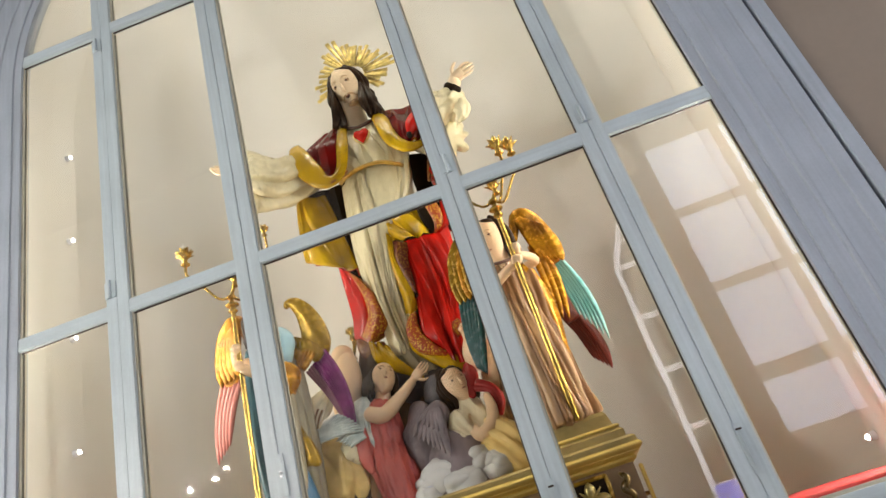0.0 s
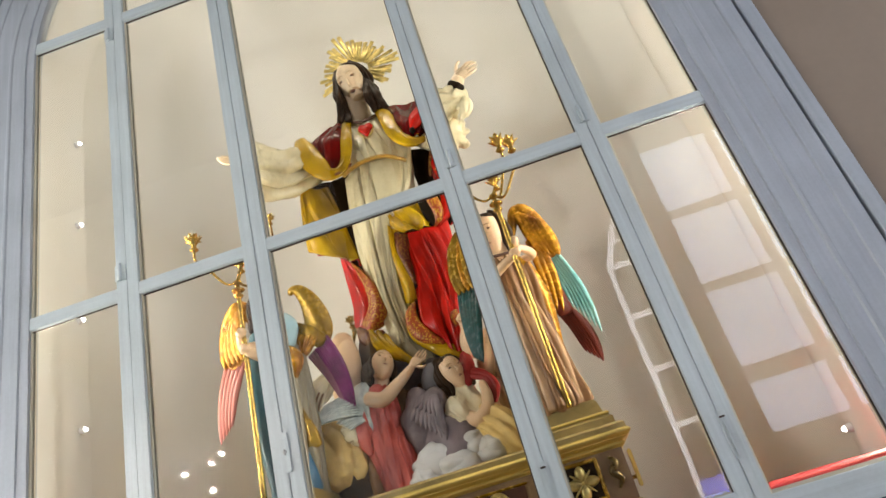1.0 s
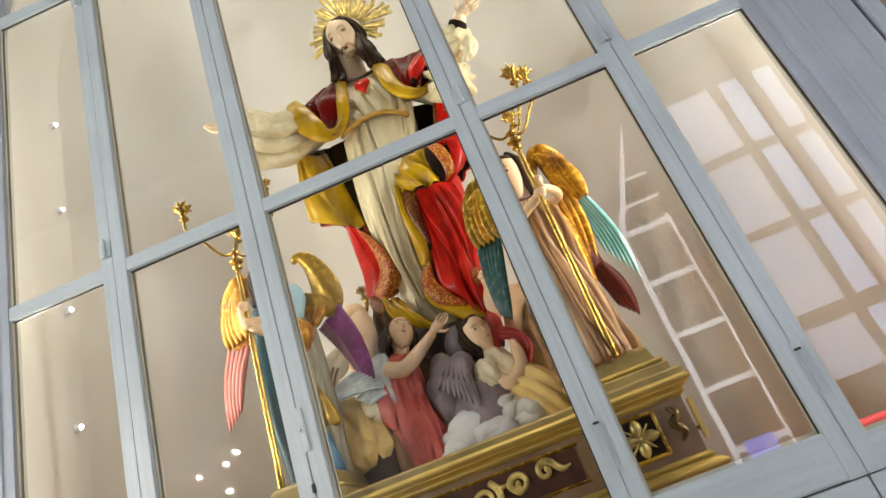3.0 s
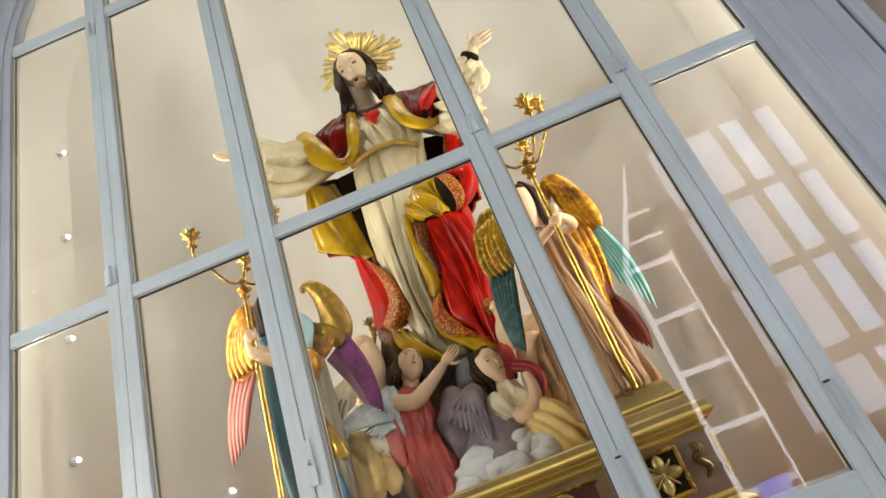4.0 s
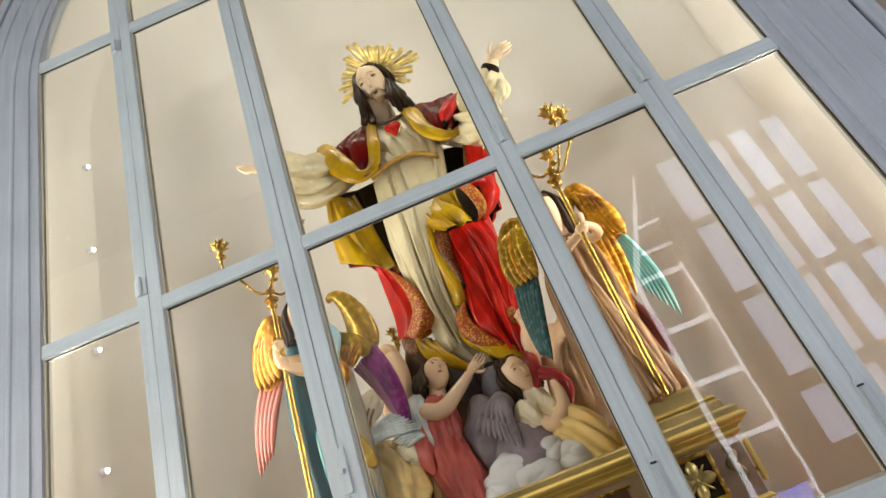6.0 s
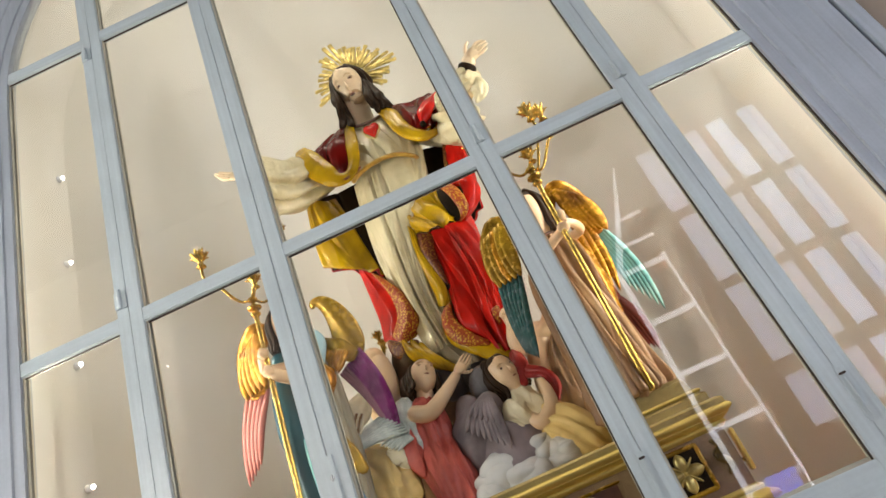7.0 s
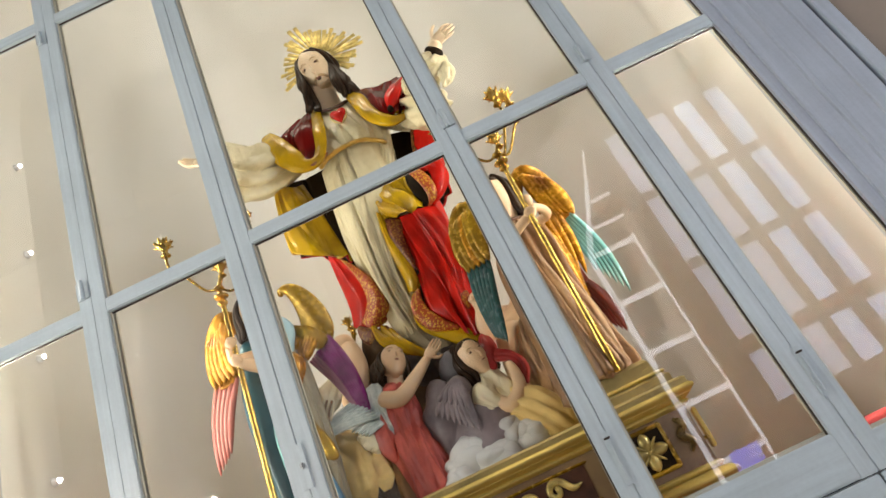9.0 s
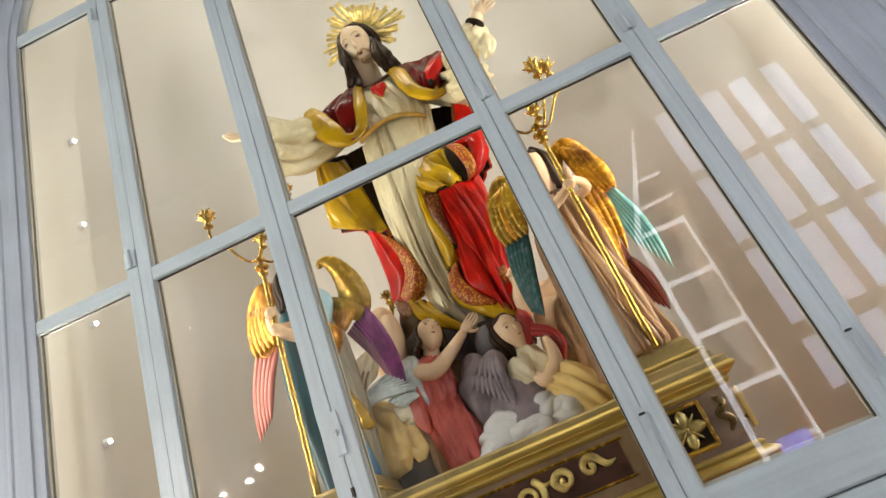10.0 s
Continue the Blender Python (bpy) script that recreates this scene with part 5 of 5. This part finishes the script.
def angel_left():
    s = Sculpt()
    s.limb([(-0.92, 0.35, 2.52), (-0.915, 0.34, 2.42), (-0.905, 0.34, 2.2), (-0.91, 0.34, 2.0), (-0.92, 0.33, 1.872)], [(0.05, 0.06), (0.078, 0.075), (0.082, 0.08), (0.08, 0.085), (0.09, 0.095)], M_GREYD, seg=64, steps=40, folds=12, amp=0.28)
    s.limb([(-0.99, 0.32, 2.52), (-1.00, 0.31, 2.36), (-0.985, 0.29, 2.15), (-0.965, 0.28, 1.95), (-0.96, 0.28, 1.876)], [(0.035, 0.03), (0.058, 0.05), (0.058, 0.055), (0.048, 0.05), (0.042, 0.045)], M_TEALR, seg=26, steps=24, folds=5, amp=0.2)
    s.limb([(-0.965, 0.26, 2.20), (-0.94, 0.235, 2.05), (-0.925, 0.225, 1.93), (-0.925, 0.225, 1.878)], [(0.010, 0.012), (0.018, 0.016), (0.02, 0.018), (0.02, 0.02)], M_CYAN, seg=12, steps=12)
    s.limb([(-0.865, 0.30, 2.56), (-0.85, 0.28, 2.50), (-0.86, 0.28, 2.43)], [(0.02, 0.02), (0.04, 0.03), (0.03, 0.03)], M_SKY, seg=16, steps=12, folds=3, amp=0.15)
    s.limb([(-0.87, 0.28, 2.42), (-0.845, 0.27, 2.36), (-0.855, 0.28, 2.30)], [(0.02, 0.02), (0.036, 0.03), (0.02, 0.02)], M_OGOLD, seg=14, steps=12, folds=3, amp=0.25)
    s.limb([(-0.87, 0.30, 2.20), (-0.835, 0.30, 2.10), (-0.83, 0.31, 2.03)], [(0.012, 0.012), (0.018, 0.016), (0.03, 0.02)], M_OLIVE, seg=14, steps=12, folds=3, amp=0.25)
    s.limb([(-0.90, 0.30, 2.05), (-0.885, 0.29, 1.95), (-0.885, 0.29, 1.878)], [(0.03, 0.04), (0.05, 0.05), (0.06, 0.06)], M_BLUE, seg=20, steps=12, folds=5, amp=0.18)
    s.head((-0.945, 0.30, 2.62), 0.165, (4, 0, 35), M_SKIN2, M_HAIR, False, 9, 0.7)
    s.limb([(-0.935, 0.32, 2.48), (-0.94, 0.305, 2.56)], [0.038, 0.034], M_SKIN2, steps=5)
    s.limb([(-0.97, 0.31, 2.47), (-1.02, 0.25, 2.46), (-1.01, 0.20, 2.49)], [0.026, 0.023, 0.019], M_SKIN2, seg=14, steps=12)
    s.limb([(-0.89, 0.31, 2.44), (-0.92, 0.24, 2.39), (-0.99, 0.20, 2.42)], [0.027, 0.025, 0.020], M_SKIN2, seg=14, steps=12)
    s.ball((-1.0, 0.185, 2.50), (0.020, 0.020, 0.020), M_SKIN2, seg=12, rough=0.006, freq=40)
    s.ball((-0.995, 0.185, 2.43), (0.021, 0.020, 0.020), M_SKIN2, seg=12, rough=0.006, freq=40)
    # outer wing: orange gold over pink
    s.limb([(-1.02, 0.37, 2.60), (-1.055, 0.355, 2.675), (-1.095, 0.36, 2.66), (-1.135, 0.385, 2.56), (-1.13, 0.40, 2.46)], [(0.014, 0.014), (0.030, 0.018), (0.052, 0.022), (0.056, 0.022), (0.042, 0.02)], M_OGOLD, seg=16, steps=22, rough=0.008)
    s.fan((-1.135, 0.35, 2.62), (-1.06, 0.335, 2.655), (-1.170, 0.375, 2.45), (-1.085, 0.37, 2.46), 5, 0.052, [M_OGOLD], 0.03)
    s.fan((-1.165, 0.40, 2.50), (-1.09, 0.40, 2.46), (-1.265, 0.455, 2.18), (-1.20, 0.45, 2.23), 5, 0.030, [M_PINKF], 0.05)
    # inner wing: hooked olive gold over purple
    s.limb([(-0.821, 0.300, 2.642), (-0.813, 0.298, 2.658), (-0.782, 0.298, 2.646), (-0.754, 0.310, 2.596), (-0.741, 0.325, 2.529), (-0.749, 0.340, 2.470), (-0.769, 0.350, 2.432)], [(0.010, 0.010), (0.017, 0.014), (0.026, 0.016), (0.037, 0.018), (0.052, 0.020), (0.060, 0.022), (0.056, 0.020)], M_OLIVE, seg=30, steps=70, rough=0.005)
    s.limb([(-0.852, 0.335, 2.526), (-0.816, 0.325, 2.501), (-0.773, 0.325, 2.463), (-0.742, 0.335, 2.421)], [(0.010, 0.012), (0.020, 0.016), (0.034, 0.02), (0.03, 0.02)], M_OLIVE, seg=24, steps=30, rough=0.008)
    s.fan((-0.853, 0.345, 2.518), (-0.748, 0.325, 2.427), (-0.871, 0.360, 2.450), (-0.806, 0.345, 2.375), 9, 0.020, [M_OGOLD], 0.0)
    s.fan((-0.809, 0.360, 2.386), (-0.715, 0.360, 2.433), (-0.732, 0.440, 2.180), (-0.686, 0.455, 2.142), 9, 0.024, [M_MAUVE] * 3 + [M_PURPLE] * 6, -0.06)
    s.done("angel_statue", "painted winged statue with pink and purple wings holding a candelabrum", "statue", "statues")


def cherub_a():
    s = Sculpt()
    s.limb([(-0.60, 0.50, 2.20), (-0.605, 0.485, 2.12), (-0.60, 0.47, 2.03)], [(0.055, 0.05), (0.072, 0.06), (0.062, 0.055)], M_ROSE, seg=36, steps=18, folds=9, amp=0.22)
    s.limb([(-0.60, 0.47, 2.04), (-0.595, 0.455, 1.95), (-0.585, 0.445, 1.85), (-0.58, 0.44, 1.776)], [(0.062, 0.055), (0.075, 0.065), (0.078, 0.07), (0.08, 0.075)], M_ROSE, seg=48, steps=26, folds=11, amp=0.28)
    s.limb([(-0.665, 0.45, 2.12), (-0.675, 0.42, 2.04), (-0.66, 0.42, 1.96)], [(0.02, 0.02), (0.034, 0.03), (0.014, 0.016)], M_ROSE, seg=16, steps=12, folds=4, amp=0.25)
    s.limb([(-0.66, 0.44, 1.96), (-0.655, 0.42, 1.86), (-0.64, 0.42, 1.776)], [(0.02, 0.02), (0.028, 0.028), (0.034, 0.03)], M_TAN, seg=14, steps=12, folds=4, amp=0.2)
    s.head((-0.565, 0.505, 2.30), 0.142, (-28, 18, 30), M_SKIN2, M_HAIR, False, 9, 0.75, 1.2)
    s.ball((-0.60, 0.535, 2.275), (0.07, 0.05, 0.075), M_HAIR, rough=0.016, freq=30, seg=24)
    s.ball((-0.625, 0.53, 2.215), (0.045, 0.04, 0.05), M_HAIR, rough=0.014, freq=34, seg=20)
    s.limb([(-0.59, 0.50, 2.19), (-0.575, 0.50, 2.25)], [0.034, 0.03], M_SKIN2, steps=5)
    s.limb([(-0.63, 0.44, 2.17), (-0.57, 0.415, 2.145), (-0.50, 0.43, 2.19), (-0.445, 0.47, 2.245)], [0.030, 0.030, 0.024, 0.017], M_SKIN2, seg=16, steps=16)
    s.palm((-0.425, 0.48, 2.265), (0.7, 0.3, 0.6), (0.5, 0, -0.7), 0.05, M_SKIN2)
    s.done("cherub_statue", "painted child statue in a rose pink dress reaching up", "statue", "statues")


def cherub_b():
    s = Sculpt()
    s.limb([(-0.275, 0.50, 2.10), (-0.26, 0.47, 2.02), (-0.225, 0.45, 1.95)], [(0.05, 0.045), (0.07, 0.055), (0.06, 0.05)], M_IVORY, seg=34, steps=14, folds=8, amp=0.14)
    s.limb([(-0.225, 0.45, 1.97), (-0.17, 0.42, 1.91), (-0.12, 0.41, 1.84), (-0.09, 0.41, 1.80)], [(0.062, 0.055), (0.072, 0.06), (0.065, 0.055), (0.04, 0.03)], M_STRAW, seg=40, steps=26, folds=9, amp=0.3)
    s.head((-0.29, 0.475, 2.18), 0.142, (-6, -20, 28), M_SKIN2, M_HAIR, False, 9, 0.75, 1.2)
    s.ball((-0.315, 0.505, 2.195), (0.065, 0.05, 0.07), M_HAIR, rough=0.014, freq=30, seg=24)
    s.ball((-0.455, 0.47, 2.02), (0.075, 0.05, 0.15), M_SMOKE, rough=0.02, freq=14, seg=28)
    s.limb([(-0.29, 0.50, 2.09), (-0.285, 0.49, 2.13)], [0.03, 0.028], M_SKIN2, steps=5)
    s.limb([(-0.276, 0.420, 1.997), (-0.236, 0.400, 1.960), (-0.188, 0.405, 1.995), (-0.178, 0.420, 2.049), (-0.184, 0.430, 2.094)], [0.024, 0.026, 0.024, 0.020, 0.014], M_SKIN2, seg=18, steps=22)
    s.limb([(-0.313, 0.430, 2.054), (-0.299, 0.410, 2.016), (-0.275, 0.410, 1.984)], [(0.03, 0.03), (0.044, 0.036), (0.026, 0.026)], M_IVORY, seg=40, steps=20, folds=6, amp=0.3)
    s.limb([(-0.342, 0.420, 2.009), (-0.317, 0.410, 1.975), (-0.282, 0.410, 1.945)], [(0.02, 0.02), (0.03, 0.026), (0.012, 0.012)], M_IVORY, seg=36, steps=16, folds=5, amp=0.35)
    s.fan((-0.406, 0.410, 2.105), (-0.356, 0.400, 2.087), (-0.479, 0.400, 2.029), (-0.360, 0.380, 1.915), 8, 0.030, [M_SMOKE], 0.02)
    s.fan((-0.398, 0.400, 2.107), (-0.358, 0.390, 2.091), (-0.452, 0.390, 2.070), (-0.362, 0.375, 1.997), 6, 0.026, [M_SMOKE], 0.02)
    s.ball((-0.375, 0.43, 2.09), (0.05, 0.03, 0.05), M_SMOKE, rough=0.01)
    s.ball((-0.37, 0.50, 2.19), (0.06, 0.04, 0.06), M_STORM, rough=0.015)
    s.limb([(-0.34, 0.45, 1.98), (-0.34, 0.45, 1.776)], [(0.11, 0.07), (0.14, 0.09)], M_SMOKE, seg=20, steps=8, rough=0.02)
    s.done("cherub_statue", "painted child statue in ivory and straw yellow with grey wings", "statue", "statues")


def cherub_c():
    s = Sculpt()
    s.limb([(-0.724, 0.620, 2.475), (-0.727, 0.590, 2.394), (-0.740, 0.560, 2.303), (-0.748, 0.540, 2.240)], [(0.04, 0.04), (0.06, 0.05), (0.065, 0.055), (0.05, 0.05)], M_SKIN2, seg=28, steps=20)
    s.ball((-0.742, 0.630, 2.491), (0.05, 0.05, 0.055), M_SKIN2, seg=20)
    s.limb([(-0.792, 0.470, 2.308), (-0.817, 0.450, 2.272), (-0.849, 0.440, 2.231), (-0.867, 0.440, 2.198)], [(0.03, 0.03), (0.045, 0.034), (0.036, 0.03), (0.012, 0.012)], M_IVORY, seg=40, steps=24, folds=6, amp=0.3)
    s.fan((-0.850, 0.425, 2.268), (-0.783, 0.415, 2.226), (-0.876, 0.420, 2.192), (-0.815, 0.410, 2.165), 8, 0.014, [M_FAWN, M_IVORY], 0.02)
    s.limb([(-0.664, 0.500, 2.237), (-0.670, 0.470, 2.157), (-0.670, 0.450, 2.074), (-0.658, 0.440, 2.003)], [(0.04, 0.03), (0.055, 0.04), (0.045, 0.035), (0.03, 0.025)], M_PALEW, seg=40, steps=30, folds=7, amp=0.25, rough=0.006)
    s.fan((-0.713, 0.440, 2.214), (-0.658, 0.430, 2.110), (-0.841, 0.400, 2.157), (-0.845, 0.390, 2.105), 9, 0.013, [M_PALEW], 0.06)
    s.fan((-0.674, 0.425, 2.126), (-0.653, 0.420, 2.084), (-0.764, 0.400, 2.104), (-0.711, 0.400, 2.061), 6, 0.016, [M_PALEW], 0.08)
    s.limb([(-0.829, 0.480, 2.111), (-0.801, 0.460, 2.032), (-0.787, 0.450, 1.962), (-0.779, 0.450, 1.903)], [(0.05, 0.04), (0.085, 0.06), (0.09, 0.065), (0.09, 0.07)], M_STRAW, seg=60, steps=36, folds=7, amp=0.34)
    s.limb([(-0.750, 0.420, 2.080), (-0.721, 0.410, 2.056), (-0.703, 0.410, 2.027), (-0.725, 0.420, 2.022)], [(0.012, 0.012), (0.026, 0.02), (0.022, 0.018), (0.008, 0.008)], M_IVORY, seg=30, steps=20, folds=4, amp=0.4, twist=0.5)
    s.limb([(-0.899, 0.460, 2.147), (-0.888, 0.450, 2.086), (-0.889, 0.450, 2.033)], [(0.010, 0.012), (0.016, 0.016), (0.008, 0.01)], M_OLIVE, seg=20, steps=14, folds=3, amp=0.3)
    s.limb([(-0.814, 0.470, 1.985), (-0.74, 0.47, 1.85), (-0.74, 0.47, 1.776)], [(0.07, 0.05), (0.09, 0.06), (0.10, 0.07)], M_ROCK, seg=24, steps=10, rough=0.012)
    s.done("cherub_statue", "painted child statue with pale wings and straw yellow skirt", "statue", "statues")


def cherub_d():
    s = Sculpt()
    s.ball((-0.175, 0.62, 2.43), (0.055, 0.055, 0.06), M_SKIN2, seg=20)
    s.ball((-0.175, 0.645, 2.45), (0.062, 0.055, 0.06), M_HAIR, rough=0.012, freq=30, seg=24)
    # raised arm with a closed fist, then the bare body and the other arm
    s.limb([(-0.191, 0.500, 2.386), (-0.185, 0.500, 2.342), (-0.196, 0.500, 2.289), (-0.193, 0.520, 2.239)], [0.022, 0.026, 0.034, 0.034], M_SKIN2, seg=18, steps=18)
    s.ball((-0.184, 0.490, 2.387), (0.030, 0.026, 0.024), M_SKIN2, seg=18, rough=0.008, freq=40)
    for k in range(4):
        s.ball(Vector((-0.201, 0.475, 2.388)) + Vector((0.011 * k, 0.0, 0.004 * (k % 2) - 0.004)), (0.008, 0.010, 0.013), M_SKIN2, seg=10)
    s.limb([(-0.041, 0.600, 2.434), (-0.036, 0.580, 2.358), (-0.077, 0.570, 2.300), (-0.133, 0.570, 2.279)], [0.022, 0.030, 0.034, 0.036], M_SKIN2, seg=18, steps=20)
    s.limb([(-0.106, 0.600, 2.318), (-0.131, 0.580, 2.231), (-0.152, 0.570, 2.150), (-0.166, 0.560, 2.070), (-0.151, 0.540, 1.989)], [(0.045, 0.045), (0.055, 0.05), (0.048, 0.045), (0.040, 0.04), (0.030, 0.03)], M_SKIN2, seg=28, steps=28)
    s.limb([(-0.064, 0.540, 2.250), (-0.083, 0.530, 2.144), (-0.091, 0.520, 2.016), (-0.082, 0.500, 1.886)], [(0.014, 0.02), (0.040, 0.03), (0.050, 0.035), (0.055, 0.04)], M_FAWN, seg=48, steps=34, folds=7, amp=0.5)
    s.limb([(-0.134, 0.560, 1.942), (-0.197, 0.540, 1.877), (-0.09, 0.50, 1.776)], [(0.05, 0.05), (0.06, 0.05), (0.055, 0.05)], M_STORM, seg=24, steps=14, rough=0.012)
    s.limb([(-0.223, 0.500, 2.233), (-0.221, 0.470, 2.162), (-0.168, 0.455, 2.123), (-0.146, 0.450, 2.071), (-0.156, 0.450, 2.014)], [(0.016, 0.012), (0.024, 0.016), (0.018, 0.014), (0.018, 0.014), (0.006, 0.006)], M_CRIM, seg=36, steps=44, folds=4, amp=0.45, twist=0.5)
    s.limb([(-0.224, 0.510, 2.249), (-0.227, 0.475, 2.190), (-0.244, 0.465, 2.147), (-0.231, 0.460, 2.111)], [(0.016, 0.014), (0.03, 0.02), (0.028, 0.02), (0.01, 0.01)], M_CRIM, seg=30, steps=24, folds=3, amp=0.45)
    s.done("cherub_statue", "painted bare child statue with a red scarf behind the group", "statue", "statues")


def rear_angel():
    s = Sculpt()
    s.limb([(0.10, 0.90, 2.5), (0.10, 0.90, 2.2), (0.10, 0.88, 1.776)], [(0.06, 0.06), (0.09, 0.08), (0.11, 0.1)], M_TAN, seg=30, steps=18, folds=8, amp=0.15)
    s.limb([(0.16, 0.88, 2.56), (0.22, 0.88, 2.50), (0.25, 0.90, 2.40)], [(0.03, 0.02), (0.05, 0.024), (0.04, 0.02)], M_MAHOG, seg=14, steps=12)
    s.fan((0.20, 0.92, 2.46), (0.27, 0.92, 2.42), (0.28, 0.99, 2.22), (0.335, 1.0, 2.155), 5, 0.04, [M_MAHOG], -0.08)
    s.ball((0.10, 0.90, 2.58), (0.06, 0.06, 0.07), M_HAIR)
    s.done("angel_statue", "painted statue with mahogany red wings behind the group", "statue", "statues")


def clouds():
    s = Sculpt()
    rnd = random.Random(5)
    for c, r, n in (((-0.425, 0.41, 1.855), 0.075, 16), ((-0.35, 0.39, 1.815), 0.07, 14), ((-0.475, 0.39, 1.81), 0.05, 8), ((-0.275, 0.41, 1.875), 0.06, 12), ((-0.21, 0.40, 1.84), 0.06, 12)):
        s.ball(c, (r, r * 0.7, r * 0.8), M_CLOUD, rough=0.008, freq=20, seg=24)
        for k in range(n):
            a, e = rnd.uniform(0, 6.28), rnd.uniform(-0.3, 1.4)
            d = Vector((math.cos(a) * math.cos(e), -abs(math.sin(a)) * math.cos(e), math.sin(e)))
            q = rnd.uniform(0.42, 0.66) * r
            s.ball(Vector(c) + Vector((d.x * r, d.y * r * 0.7, d.z * r * 0.8)) * 0.62, (q, q * 0.8, q * 0.8), M_CLOUD, rough=0.012, freq=22, seg=20)
    s.done("carved_cloud", "grey-white painted carved cloud on the pedestal", "cloud")


def flower(s, c, size, mat, tip=False):
    c = Vector(c)
    for ring, (n, tilt, ln) in enumerate(((6, 0.80, 0.95), (6, 1.12, 1.15), (4, 1.42, 1.2))):
        for k in range(n):
            a = 6.283 * k / n + ring * 0.5
            d = Vector((math.cos(a) * math.cos(tilt), math.sin(a) * math.cos(tilt), math.sin(tilt)))
            e = c + d * size * ln
            s.limb([c, c + d * size * 0.5 + Vector((0, 0, size * 0.12)), e + Vector((d.x, d.y, 0.0)) * size * 0.10], [(size * 0.10, size * 0.05), (size * 0.24, size * 0.06), (size * 0.04, size * 0.03)], mat, seg=7, steps=7, ref=tuple(d.cross(Vector((-d.y, d.x, 0.01)))))
    s.ball(c, size * 0.2, mat, seg=10)


def candelabrum(foot, top, cups, label):
    cd = empty("candelabrum", foot, label, "candelabrum", "candelabra")
    s = Sculpt()
    s.limb([foot, Vector(foot).lerp(Vector(top), 0.5), top], [0.011, 0.010, 0.008], M_BRASS, seg=14, steps=12)
    for u in (0.93, 0.96, 1.0):
        s.ball(Vector(foot).lerp(Vector(top), u), (0.018, 0.018, 0.010) if u != 0.96 else (0.026, 0.026, 0.008), M_BRASS, seg=14)
    ob = s.done("pole", "", "")
    ob.parent, ob.matrix_parent_inverse = cd, cd.matrix_basis.inverted()
    for c, size in cups:
        c = Vector(c)
        t = Vector(top)
        s = Sculpt()
        if (c - t).length > 0.09:
            mid = t.lerp(c, 0.55)
            mid.z = t.z - 0.012
            s.limb([t, t.lerp(mid, 0.6) + Vector((0, 0, -0.004)), t.lerp(c, 0.82) * 0.5 + Vector((t.lerp(c, 0.82).x, t.lerp(c, 0.82).y, t.z + 0.012)) * 0.5, Vector((c.x, c.y, c.z * 0.55 + t.z * 0.45)), c], [0.005] * 5, M_BRASS, seg=8, steps=18)
        else:
            s.limb([t, c], [0.008, 0.007], M_BRASS, seg=8, steps=4)
        s.ball(c - Vector((0, 0, size * 0.25)), (size * 0.35, size * 0.35, size * 0.12), M_BRASS, seg=12)
        ob = s.done("arm", "", "")
        ob.parent, ob.matrix_parent_inverse = cd, cd.matrix_basis.inverted()
        s = Sculpt()
        flower(s, c, size, M_BRASS)
        ob = s.done("flower_cup", "", "")
        ob.parent, ob.matrix_parent_inverse = cd, cd.matrix_basis.inverted()
        s = Sculpt()
        s.limb([c + Vector((0, 0, size * 0.6)), c + Vector((0, 0, size * 1.1)), c + Vector((0, 0, size * 1.6))], [size * 0.08, size * 0.10, size * 0.015], M_BULB, seg=10, steps=8)
        ob = s.done("bulb", "", "")
        ob.parent, ob.matrix_parent_inverse = cd, cd.matrix_basis.inverted()


M_BULB = material("frosted_bulb_glass", (0.85, 0.83, 0.78), 0.15, vary=0.03, coat=0.5)
christ()
angel_right()
angel_left()
cherub_a()
cherub_b()
cherub_c()
cherub_d()
rear_angel()
clouds()
candelabrum((0.09, 0.185, 1.872), (0.080, 0.10, 2.665), (((0.10, 0.10, 2.70), 0.045), ((0.16, 0.055, 2.83), 0.05), ((0.205, 0.11, 2.845), 0.05), ((-0.06, 0.06, 2.80), 0.05)), "tall gilded flower candelabrum held by the statue")
candelabrum((-1.01, 0.215, 1.872), (-0.99, 0.19, 2.715), (((-0.965, 0.185, 2.765), 0.045), ((-1.08, 0.045, 2.845), 0.05), ((-0.845, 0.270, 2.987), 0.034)), "tall gilded flower candelabrum with frosted bulbs")

candelabrum((-0.759, 0.760, 2.444)[:2] + (1.776,), (-0.735, 0.760, 2.518), (((-0.719, 0.760, 2.620), 0.040), ((-0.707, 0.760, 2.585), 0.030)), "small darkened gilded flower candlestick behind the group")

# small blue screen on a stand in the hall, seen only as a reflection
info = empty("display_stand", (0.88, -2.5, 0), "slim stand with a small blue lit screen in the hall", "display")
boxed("base", (0.73, 1.03, -2.65, -2.35, 0.0, 0.02), M_STEEL, info, bevel=0.004)
boxed("post", (0.865, 0.895, -2.52, -2.49, 0.02, 1.50), M_STEEL, info, bevel=0.004)
boxed("screen", (0.79, 0.97, -2.50, -2.48, 1.49, 1.60), M_SCREEN, info, "small blue and violet glowing screen", 0.004)
for k, (x, z, w) in enumerate(((0.90, 1.575, 0.05), (0.92, 1.55, 0.03), (0.89, 1.53, 0.06), (0.93, 1.515, 0.03))):
    boxed("text_bar", (x, x + w, -2.478, -2.474, z, z + 0.008), M_LIT, info, "white unreadable line of writing")
